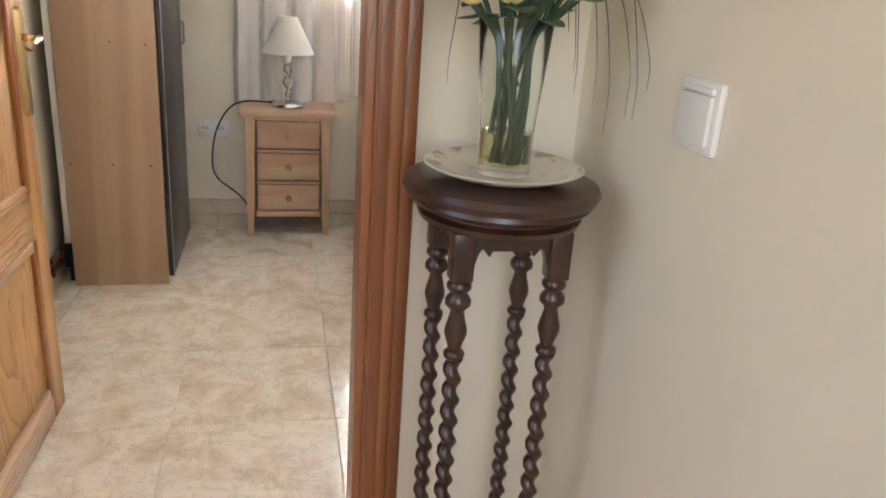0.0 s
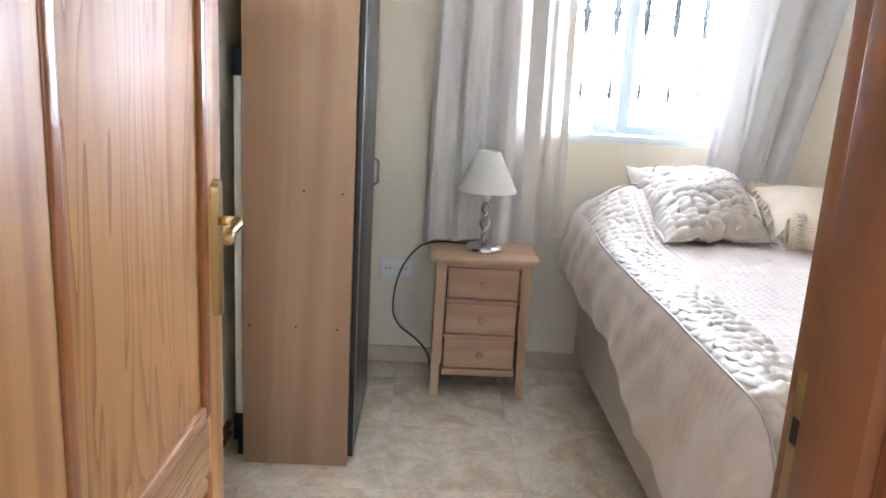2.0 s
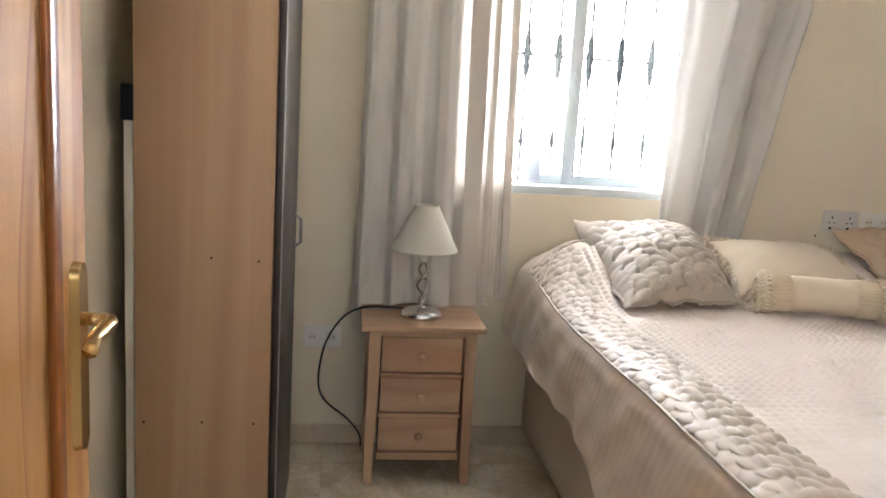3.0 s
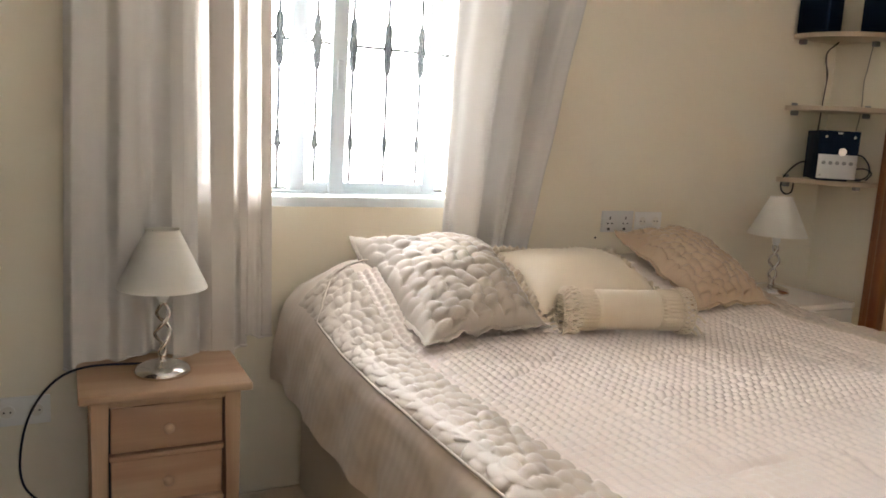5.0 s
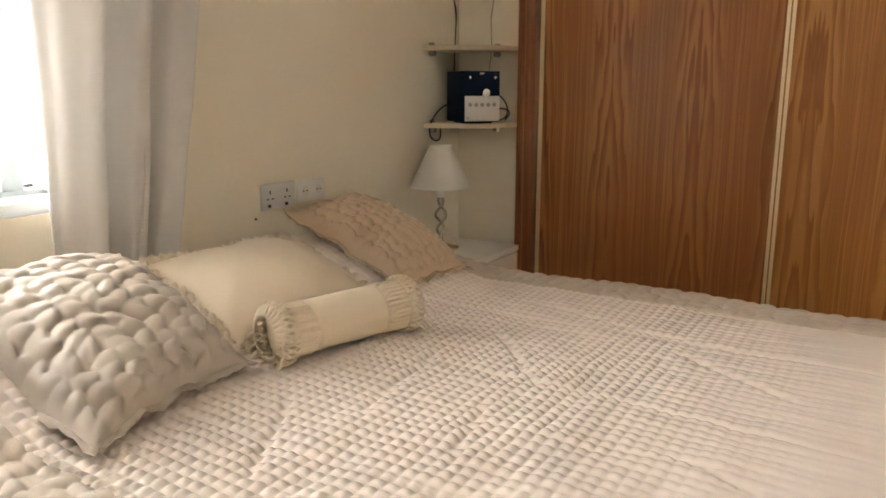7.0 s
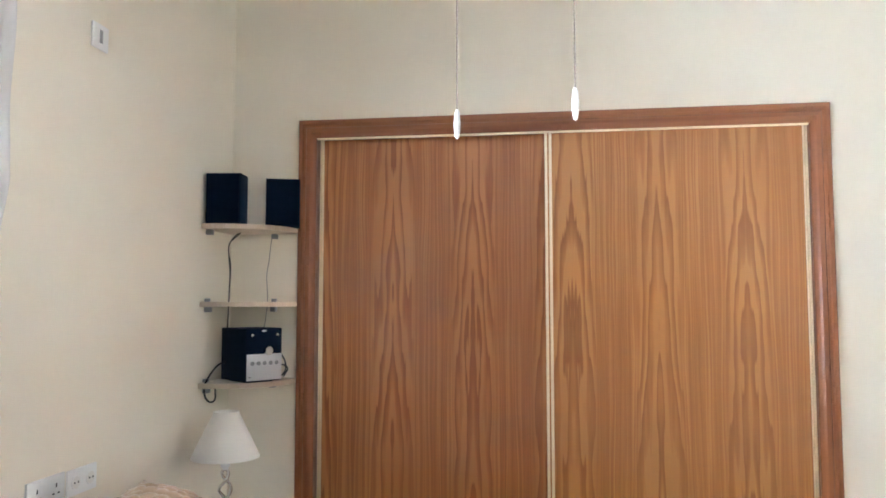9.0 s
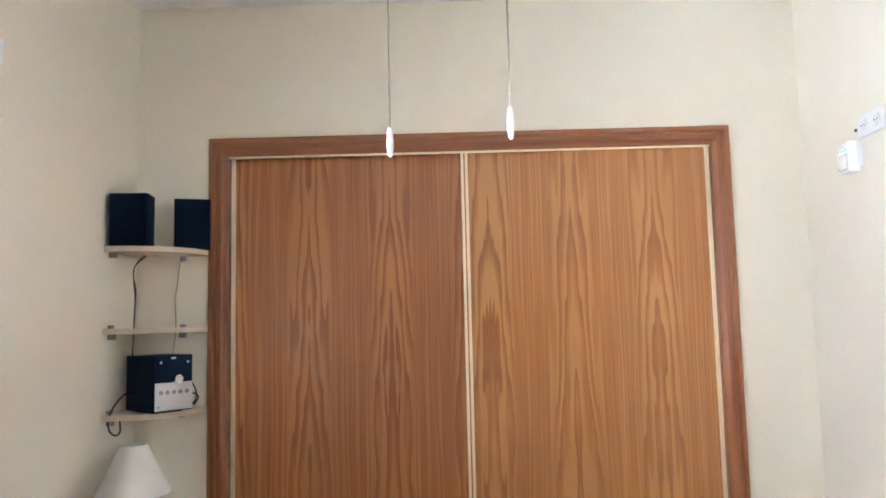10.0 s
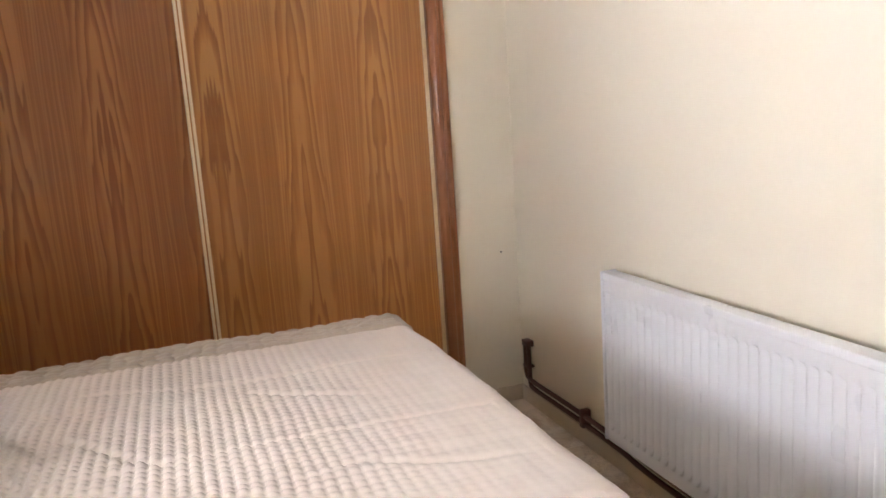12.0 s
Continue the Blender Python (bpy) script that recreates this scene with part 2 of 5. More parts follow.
MAHOGANY = mat_wood("dark_mahogany", (0.065, 0.023, 0.012), (0.028, 0.009, 0.006), "z", 8, 0.1, 0.3, 0.5, 0.4)
MAPLE = mat_wood("pale_shelf_board", (0.70, 0.58, 0.44), (0.60, 0.47, 0.34), "x", 7, 0.08, 0.5, 0.3)
BRASS = mat_plain("polished_brass", (0.58, 0.41, 0.19), 0.28, 1.0, 0.08, 30)
GOLD = mat_plain("champagne_gold_profile", (0.86, 0.73, 0.52), 0.4, 0.7, 0.02, 8)
CHROME = mat_plain("brushed_nickel", (0.74, 0.73, 0.71), 0.16, 1.0, 0.06, 40)
HINGE = mat_plain("aged_hinge_metal", (0.14, 0.085, 0.055), 0.45, 0.8, 0.25, 40)
SPEAKER_CLOTH = mat_plain("navy_black_cloth", (0.004, 0.011, 0.028), 0.9, 0.0, 0.25, 200, spec=0.05)
STEEL = mat_plain("grey_steel", (0.32, 0.32, 0.33), 0.4, 1.0)
# White frame; its backlit shade is put into this grey base colour.
ALU = mat_plain("white_aluminium_backlit", (0.44, 0.49, 0.515), 0.5, 0.0, 0.03)
IRON = mat_plain("dark_painted_iron", (0.05, 0.055, 0.055), 0.85, 0.0, 0.1, spec=0.15)
WHITE = mat_plain("white_plastic", (0.86, 0.85, 0.82), 0.35, 0.0, 0.03)
WHITE_LAQ = mat_plain("white_lacquer", (0.80, 0.77, 0.71), 0.4, 0.0, 0.03)
RADW = mat_plain("radiator_enamel", (0.84, 0.85, 0.88), 0.3, 0.0, 0.02)
BLACK = mat_plain("black_plastic", (0.009, 0.014, 0.026), 0.5, 0.0, 0.2, spec=0.25)
NAVY = mat_plain("black_vinyl_box", (0.005, 0.015, 0.038), 0.7, 0.0, 0.2, 120, spec=0.08)
SILVER = mat_plain("silver_panel", (0.62, 0.62, 0.62), 0.35, 0.4, 0.03)
DARK = mat_plain("dark_slot", (0.02, 0.02, 0.02), 0.6)
COPPER = mat_plain("brown_painted_pipe", (0.13, 0.055, 0.04), 0.4, 0.2, 0.2, 25)
QUILT = mat_cloth("cream_satin_quilt", (0.80, 0.70, 0.63), 700, 0.5, 0.35)
SATIN = mat_cloth("cream_satin", (0.75, 0.64, 0.54), 800, 0.42, 0.35)
PEBBLE = mat_cloth("cream_puffed_fabric", (0.54, 0.455, 0.365), 800, 0.45, 0.35)
PUFFED = mat_cloth("greyish_cream_puffed_fabric", (0.47, 0.405, 0.335), 800, 0.5, 0.3)
IVORY = mat_cloth("ivory_cotton", (0.75, 0.63, 0.48), 700, 0.7, 0.2)
DIVAN = mat_cloth("beige_divan_fabric", (0.62, 0.53, 0.44), 500, 0.85, 0.15)
SHEER = mat_cloth("thin_voile", (0.78, 0.72, 0.66), 900, 0.85, 0.1, 0.08, 0.014)
LINEN = mat_cloth("sheer_linen", (0.72, 0.69, 0.655), 900, 0.85, 0.1, 0.05, 0.008)
SHADE = mat_cloth("cream_lampshade", (0.95, 0.92, 0.85), 900, 0.8, 0.1, 0.22)
GLASS = mat_glass("clear_glass")
VASEGLASS = mat_glass("vase_glass", (0.96, 1.0, 0.98))
WATER = mat_glass("vase_water", (0.78, 0.70, 0.40))
LEAF = mat_plain("leaf_green", (0.13, 0.21, 0.085), 0.45, 0.0, 0.3, 60)
LEAF_B = mat_plain("leaf_bluegreen", (0.085, 0.135, 0.105), 0.5, 0.0, 0.3, 60)
STEM = mat_plain("stem_green", (0.055, 0.105, 0.06), 0.5, 0.0, 0.3, 40)
PETAL = mat_plain("cream_yellow_petal", (0.90, 0.77, 0.38), 0.6, 0.0, 0.08, 80)
PETAL_W = mat_plain("white_petal", (0.86, 0.81, 0.72), 0.6, 0.0, 0.05, 80)
BLUE = Nodes("blue_indicator").set((0.1, 0.5, 0.9), 0.3, Emission_Color=(0.15, 0.6, 1, 1), Emission_Strength=1.0)

# ---- building helpers ----


def quad_box(bm, x0, x1, y0, y1, z0, z1, bevel=0.0, segments=2):
    vs = [bm.verts.new((x, y, z)) for z in (z0, z1) for y in (y0, y1) for x in (x0, x1)]
    fs = [bm.faces.new([vs[i] for i in q]) for q in ((0, 2, 3, 1), (4, 5, 7, 6), (0, 1, 5, 4), (2, 6, 7, 3), (0, 4, 6, 2), (1, 3, 7, 5))]
    if bevel:
        es = list({e for f in fs for e in f.edges})
        bmesh.ops.bevel(bm, geom=es, offset=bevel, segments=segments, profile=0.5, affect="EDGES")
    return vs


def lathe(bm, profile, seg=32, cx=0.0, cy=0.0, wobble=None):
    """Turn (radius, height) pairs round the upright axis at cx, cy."""
    rings = []
    for r, z in profile:
        ring = []
        for i in range(seg):
            a = 2 * math.pi * i / seg
            rr = r * (wobble(a, z) if wobble else 1)
            ring.append(bm.verts.new((cx + rr * math.cos(a), cy + rr * math.sin(a), z)))
        rings.append(ring)
    for a, b in zip(rings, rings[1:]):
        for i in range(seg):
            j = (i + 1) % seg
            bm.faces.new((a[i], a[j], b[j], b[i]))
    for ring, rev in ((rings[0], True), (rings[-1], False)):
        if profile[0 if rev else -1][0] > 1e-4:
            bm.faces.new(ring[::-1] if rev else ring)


def tube(bm, pts, r, seg=8, radii=None):
    pts = [Vector(p) for p in pts]
    rings, side = [], None
    for i, p in enumerate(pts):
        d = (pts[min(i + 1, len(pts) - 1)] - pts[max(i - 1, 0)]).normalized()
        if side is None:
            side = d.orthogonal().normalized()
        side = (side - d * side.dot(d)).normalized()
        up = d.cross(side)
        rr = radii[i] if radii else r
        rings.append([bm.verts.new(p + rr * (math.cos(a) * side + math.sin(a) * up)) for a in (2 * math.pi * k / seg for k in range(seg))])
    for a, b in zip(rings, rings[1:]):
        for i in range(seg):
            j = (i + 1) % seg
            bm.faces.new((a[i], a[j], b[j], b[i]))
    bm.faces.new(rings[0][::-1])
    bm.faces.new(rings[-1])


def curve_points(pts, n=8):
    """A smooth line through the points."""
    pts = [Vector(p) for p in pts]
    pts = [2 * pts[0] - pts[1]] + pts + [2 * pts[-1] - pts[-2]]
    out = []
    for i in range(1, len(pts) - 2):
        a, b, c, d = pts[i - 1:i + 3]
        for k in range(n):
            t = k / n
            out.append(0.5 * (2 * b + (c - a) * t + (2 * a - 5 * b + 4 * c - d) * t * t + (3 * b - a - 3 * c + d) * t ** 3))
    return out + [pts[-2]]


def grid(bm, nu, nv, fn, closed=False):
    vs = [[bm.verts.new(fn(i / nu, j / nv)) for j in range(nv + 1)] for i in range(nu + 1)]
    for i in range(nu):
        for j in range(nv):
            bm.faces.new((vs[i][j], vs[i + 1][j], vs[i + 1][j + 1], vs[i][j + 1]))
    return vs


def thing(name, base, label, category, group="", kind=""):
    ob = new(name)
    ob.empty_display_size = 0.1
    ob.location = base
    return tagged(ob, label, category, group, kind)


def part(name, bm, material, parent=None, label="", smooth=False):
    """Link a bmesh, built in world places, as one mesh under a thing or a part."""
    bmesh.ops.recalc_face_normals(bm, faces=bm.faces)
    me = bpy.data.meshes.new(name)
    bm.to_mesh(me)
    bm.free()
    me.materials.append(material)
    if smooth:
        me.polygons.foreach_set("use_smooth", [True] * len(me.polygons))
        if smooth != True:
            me.set_sharp_from_angle(angle=radians(smooth))
    ob = new(name, me)
    if parent is not None:
        ob.parent = parent
        ob.matrix_parent_inverse = Matrix.Translation(-parent.location) if parent.parent is None else Matrix()
    if label:
        tagged(ob, label)
    return ob


def part_box(name, dims, material, parent=None, label="", bevel=0.0):
    bm = bmesh.new()
    quad_box(bm, *dims, bevel=bevel)
    return part(name, bm, material, parent, label, 35 if bevel else False)


def structure(name, boxes, material, label, category, bevel=0.0):
    bm = bmesh.new()
    for b in boxes:
        quad_box(bm, *b, bevel=bevel)
    return tagged(part(name, bm, material), label, category, "", "structure")


# ---- the shell of the room and hall ----
N, E, W, CEIL = 4.135, 3.114, -0.80, 2.925
WX0, WX1, WZ0, WZ1 = 0.20, 1.23, 1.062, 2.2

structure("wall_north", [(W - 0.1, WX0, N, 4.45, 0, CEIL), (WX1, E + 0.7, N, 4.45, 0, CEIL), (WX0, WX1, N, 4.45, 0, WZ0), (WX0, WX1, N, 4.45, WZ1, CEIL)],
          CREAM, "cream plastered wall with a window opening", "wall")
structure("wall_east", [(E, E + 0.1, 3.80, N, 0, CEIL), (E, E + 0.1, 1.2, 1.65, 0, CEIL), (E, E + 0.1, 1.65, 3.80, 2.32, CEIL)],
          CREAM, "cream plastered wall round the fitted wardrobe", "wall")
structure("wall_west", [(W - 0.1, W, 1.325, N, 0, CEIL)], CREAM, "plain cream plastered wall", "wall")
structure("wall_south", [(0.20, 0.75, 1.325, 1.45, 0, CEIL), (0.75, E + 0.1, 1.2, 1.318, 0, CEIL), (W, -0.62, 1.325, 1.45, 0, CEIL), (-0.62, 0.20, 1.325, 1.45, 2.06, CEIL)],
          CREAM, "cream plastered wall with a door opening", "wall")
structure("wall_hall_east", [(0.53, 0.63, -1.6, 1.325, 0, CEIL)], CREAM, "cream plastered hall wall with a light switch", "wall")
# South and west hall openings are unseen, added to hold the fill lamps.
structure("wall_hall_south", [(-1.7, -0.71, -1.7, -1.6, 0, CEIL), (0.41, 0.63, -1.7, -1.6, 0, CEIL), (-0.71, 0.41, -1.7, -1.6, 0, 1.05), (-0.71, 0.41, -1.7, -1.6, 2.35, CEIL)], CREAM, "cream hall wall with an unseen opening added for light", "wall")
structure("wall_hall_west", [(-1.7, -1.6, -1.6, -0.4, 0, CEIL), (-1.7, -1.6, 0.8, 1.45, 0, CEIL), (-1.7, -1.6, -0.4, 0.8, 0, 1.0), (-1.7, -1.6, -0.4, 0.8, 2.2, CEIL)],
          CREAM, "cream hall wall with an unseen opening added for light", "wall")
structure("wall_hall_north", [(-1.6, W, 1.325, 1.45, 0, CEIL)], CREAM, "plain cream hall wall", "wall")
structure("ceiling", [(-1.8, E + 0.9, -1.8, 4.5, CEIL, CEIL + 0.1)], WHITE_CEIL, "flat white painted ceiling", "ceiling")
floor = structure("floor", [(-1.8, E + 0.9, -1.8, 4.5, -0.1, -0.004)], GROUT, "beige marbled tile floor with pale joints", "floor")
structure("wardrobe_recess", [(3.75, 3.85, 1.5, 3.95, 0, CEIL), (3.214, 3.75, 1.55, 1.65, 0, CEIL), (3.214, 3.75, 3.80, 3.90, 0, CEIL)], CREAM, "plain inner walls of the fitted wardrobe", "wall")

# pale sky and sunlit haze beyond the window
glow = Nodes("bright_outdoors").set((0.9, 0.92, 0.95), 1.0, Emission_Color=(1, 1, 1, 1), Emission_Strength=3.0)
structure("backdrop", [(-5, 7, 7.0, 7.05, -0.5, 8)], glow, "bright hazy white daylight outside the window", "backdrop")

# tiled skirting
structure("baseboard_north", [(-0.78, E, N - 0.012, N, 0, 0.075)], SKIRT, "beige tiled skirting along the window wall", "skirting", 0.002)
structure("baseboard_west", [(W, W + 0.012, 1.5, N - 0.012, 0, 0.075)], SKIRT, "beige tiled skirting along the wall", "skirting", 0.002)
structure("baseboard_south", [(0.76, E - 0.013, 1.318, 1.33, 0, 0.075)], SKIRT, "beige tiled skirting behind the radiator", "skirting", 0.002)
structure("baseboard_east", [(E - 0.012, E, 1.318, 1.625, 0, 0.075), (E - 0.012, E, 3.823, N - 0.012, 0, 0.075)], SKIRT, "beige tiled skirting beside the wardrobe", "skirting", 0.002)

# ---- doorway ----


def build_doorway():
    door_frame = thing("door_frame", (-0.2, 1.39, 0), "reddish varnished pine door lining with moulded architraves", "door frame", "", "structure")
    for x0, x1, s in ((0.183, 0.21, 1), (-0.632, -0.605, -1)):
        bm = bmesh.new()
        quad_box(bm, x0, x1, 1.322, 1.415, 0, 2.05, 0.002)
        xa = (x0 + 0.011, x1) if s > 0 else (x0, x1 - 0.011)
        quad_box(bm, *xa, 1.415, 1.462, 0, 2.05, 0.002)
        part("jamb", bm, LINING, door_frame, "", 35)
        for y0, y1, yb in ((1.299, 1.322, 1.309), (1.4525, 1.470, 1.462)):
            bm = bmesh.new()
            a, b = (x0 + 0.014, 0.264) if s > 0 else (-0.70, x1 - 0.014)
            quad_box(bm, a, b, y0 + (0.006 if y0 < 1.4 else 0), y1 - (0.0 if y0 < 1.4 else 0.006), 0, 2.12, 0.003)
            for k in range(3):
                c = a + (b - a) * (0.2 + 0.3 * k)
                quad_box(bm, c - 0.009, c + 0.009, y0 + 0.003 if y0 < 1.4 else y1 - 0.008, (y0 + 0.008) if y0 < 1.4 else y1 - 0.003, 0, 2.115, 0.0014)
            part("architrave", bm, LINING, door_frame, "", 35)
    part_box("head", (-0.605, 0.183, 1.322, 1.462, 2.03, 2.055), LINING_Y, door_frame, bevel=0.002)
    part_box("head_architrave", (-0.60, 0.18, 1.302, 1.322, 2.056, 2.13), LINING_Y, door_frame, bevel=0.004)
    part_box("strike_plate", (0.1915, 0.1945, 1.421, 1.445, 0.93, 1.08), BRASS, door_frame, "brass strike plate", 0.001)
    part_box("strike_hole", (0.1905, 0.1925, 1.428, 1.440, 1.01, 1.035), DARK, door_frame)


build_doorway()


def build_door():
    """Leaf built along local y from its hinge edge, then swung open."""
    door = new("door_1")
    tagged(door, "open panelled door of orange varnished pine with brass handle", "door", "", "structure")
    L, H, T = 0.79, 2.02, 0.036

    def p(name, bm, m, parent=door, label="", smooth=35):
        return part(name, bm, m, parent, label, smooth)

    for a, b in ((0.0, 0.16), (L - 0.088, L)):
        bm = bmesh.new()
        quad_box(bm, -T / 2, T / 2, a, b, 0.008, H, 0.003)
        p("stile", bm, PINE)
    for a, b in ((0.008, 0.085), (0.535, 0.655), (1.90, H)):
        bm = bmesh.new()
        quad_box(bm, -T / 2 + 0.001, T / 2 - 0.001, 0.16, L - 0.088, a, b, 0.002)
        p("rail", bm, PINE_X)
    for a, b in ((0.085, 0.535), (0.655, 1.90)):
        bm = bmesh.new()
        quad_box(bm, -0.011, 0.011, 0.185, L - 0.112, a + 0.024, b - 0.024, 0.004)
        p("panel", bm, PINE_PANEL)
        # moulding frame round the panel on both faces
        for s in (-1, 1):
            y0, y1 = 0.16, L - 0.088
            for lo, hi, up in ((y0, y0 + 0.028, 1), (y1 - 0.028, y1, 1), (a, a + 0.028, 0), (b - 0.028, b, 0)):
                bm = bmesh.new()
                xs = sorted((s * 0.008, s * (T / 2 + 0.004)))
                if up:
                    quad_box(bm, *xs, lo, hi, a, b, 0.0045, 3)
                    p("moulding", bm, GROOVE)
                else:
                    quad_box(bm, *xs, y0 + 0.028, y1 - 0.028, lo, hi, 0.0045, 3)
                    p("moulding", bm, PINE_X)
    for z in (0.28, 1.13, 1.78):
        bm = bmesh.new()
        lathe(bm, [(0.0062, z - 0.055), (0.0068, z - 0.05), (0.0068, z + 0.05), (0.004, z + 0.058)], 12, 0.026, -0.006)
        quad_box(bm, 0.0165, 0.0195, -0.004, 0.026, z - 0.05, z + 0.05)
        p("hinge", bm, HINGE, label="dark aged metal hinge")
    for s in (-1, 1):
        bm = bmesh.new()
        yc, x = L - 0.045, s * T / 2
        rim = []
        for k in range(36):
            a = 2 * math.pi * k / 36
            yy = yc + 0.019 * math.cos(a)
            zz = 0.975 + (0.112 if math.sin(a) >= 0 else -0.112) + 0.022 * math.sin(a)
            rim.append((yy, zz))
        lo = [bm.verts.new((x, yy, zz)) for yy, zz in rim]
        hi = [bm.verts.new((x + s * 0.012, yc + (yy - yc) * 0.8, 0.975 + (zz - 0.975) * 0.985)) for yy, zz in rim]
        for i in range(36):
            bm.faces.new((lo[i], lo[(i + 1) % 36], hi[(i + 1) % 36], hi[i]))
        bm.faces.new(hi)
        bm.faces.new(lo[::-1])
        plate = p("handle_plate", bm, BRASS, label="long brass back plate")
        bm = bmesh.new()
        tube(bm, [(x, yc, 1.03), (x + s * 0.045, yc, 1.03)], 0.009, 14)
        tube(bm, curve_points([(x + s * 0.042, yc, 1.03), (x + s * 0.052, yc - 0.02, 1.03), (x + s * 0.05, yc - 0.07, 1.024), (x + s * 0.056, yc - 0.105, 1.018)]), 0.01, 12)
        p("lever", bm, BRASS, plate, "polished brass lever", True)
        bm = bmesh.new()
        tube(bm, [(x + s * 0.006, yc, 0.915), (x + s * 0.008, yc, 0.915)], 0.007, 12)
        p("keyhole", bm, DARK, plate)
    part_box("lock_edge", (-0.009, 0.009, L - 0.0005, L + 0.0015, 0.9, 1.1), BRASS, door, "", 0.0005)
    door.matrix_basis = pose(-0.587, 1.465, 0, 0, 0, -1.5)
    return door


build_door()

# ---- window ----


def build_window():
    window = thing("window_1", (0.715, 4.28, 1.06), "white aluminium sliding window with one sash slid open", "window", "", "structure")
    bm = bmesh.new()
    y0, y1 = 4.255, 4.325
    quad_box(bm, WX0, WX0 + 0.045, y0, y1, WZ0, WZ1, 0.003)
    quad_box(bm, WX1 - 0.045, WX1, y0, y1, WZ0, WZ1, 0.003)
    quad_box(bm, WX0 + 0.045, WX1 - 0.045, y0, y1, WZ0, WZ0 + 0.03, 0.003)
    quad_box(bm, WX0 + 0.045, WX1 - 0.045, y0, y1, WZ1 - 0.04, WZ1, 0.003)
    quad_box(bm, WX0 + 0.045, WX1 - 0.045, 4.286, 4.290, WZ0 + 0.03, WZ0 + 0.045)
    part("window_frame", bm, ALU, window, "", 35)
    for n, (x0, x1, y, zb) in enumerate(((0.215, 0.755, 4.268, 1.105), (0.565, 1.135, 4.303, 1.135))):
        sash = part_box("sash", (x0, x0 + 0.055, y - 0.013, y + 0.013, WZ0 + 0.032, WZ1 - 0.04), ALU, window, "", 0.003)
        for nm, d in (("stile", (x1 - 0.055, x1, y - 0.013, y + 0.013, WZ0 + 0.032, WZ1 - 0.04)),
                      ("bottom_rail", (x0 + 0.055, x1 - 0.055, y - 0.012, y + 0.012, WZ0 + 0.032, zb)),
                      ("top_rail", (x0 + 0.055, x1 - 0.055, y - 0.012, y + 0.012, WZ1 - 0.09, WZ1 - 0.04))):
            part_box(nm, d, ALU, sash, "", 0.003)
        g = part_box("pane", (x0 + 0.05, x1 - 0.05, y - 0.002, y + 0.002, zb - 0.005, WZ1 - 0.085), GLASS, sash, "clear glass pane")
        g.visible_shadow = False
    bm = bmesh.new()
    quad_box(bm, 0.717, 0.737, 4.243, 4.255, 1.46, 1.56, 0.004)
    part("latch", bm, ALU, window, "", 35)
    # inner sill section of the frame, reaching to the face of the wall
    bm = bmesh.new()
    quad_box(bm, WX0, WX1, N + 0.004, 4.255, WZ0, WZ0 + 0.034, 0.003)
    # Same white frame without the backlit grey, since this front renders in shade.
    part("window_sill", bm, mat_plain("white_aluminium_sill", (0.70, 0.755, 0.77), 0.45, 0.0, 0.03), window, "white aluminium sill section", 35)


build_window()


def build_grille():
    grille = thing("window_grille", (0.9, 4.42, 1.06), "wrought-iron window grille with turned balusters and scrolls", "window grille")
    for z in (1.10, 1.632, 2.16):
        part_box("cross_bar", (WX0, WX1, 4.413, 4.427, z - 0.005, z + 0.005), IRON, grille, "", 0.002)
    for i in range(8):
        x = 0.277 + 0.1385 * i
        if x > WX1 - 0.02:
            continue
        bm = bmesh.new()
        prof = [(0.006, 1.075)]
        for z, r in ((1.24, 0.006), (1.255, 0.011), (1.285, 0.012), (1.31, 0.006), (1.535, 0.006), (1.55, 0.013), (1.585, 0.017), (1.60, 0.012),
                     (1.612, 0.018), (1.652, 0.018), (1.664, 0.012), (1.68, 0.017), (1.715, 0.013), (1.73, 0.006), (2.19, 0.006)):
            prof.append((r, z))
        lathe(bm, prof, 10, x, 4.42)
        bar = part("baluster", bm, IRON, grille, "", True)
        if i in (2, 3):
            for s in (-1, 1):
                for pts in ([(x, 4.42, 1.29), (x + s * 0.02, 4.42, 1.33), (x + s * 0.045, 4.42, 1.385), (x + s * 0.05, 4.42, 1.4)],
                            [(x, 4.42, 1.285), (x + s * 0.02, 4.42, 1.25), (x + s * 0.04, 4.42, 1.22)],
                            [(x, 4.42, 1.632), (x + s * 0.025, 4.42, 1.645), (x + s * 0.045, 4.42, 1.69)]):
                    bm = bmesh.new()
                    tube(bm, curve_points(pts, 6), 0.0035, 6)
                    part("scroll", bm, IRON, bar, "", True)


build_grille()

# ---- fitted wardrobe ----


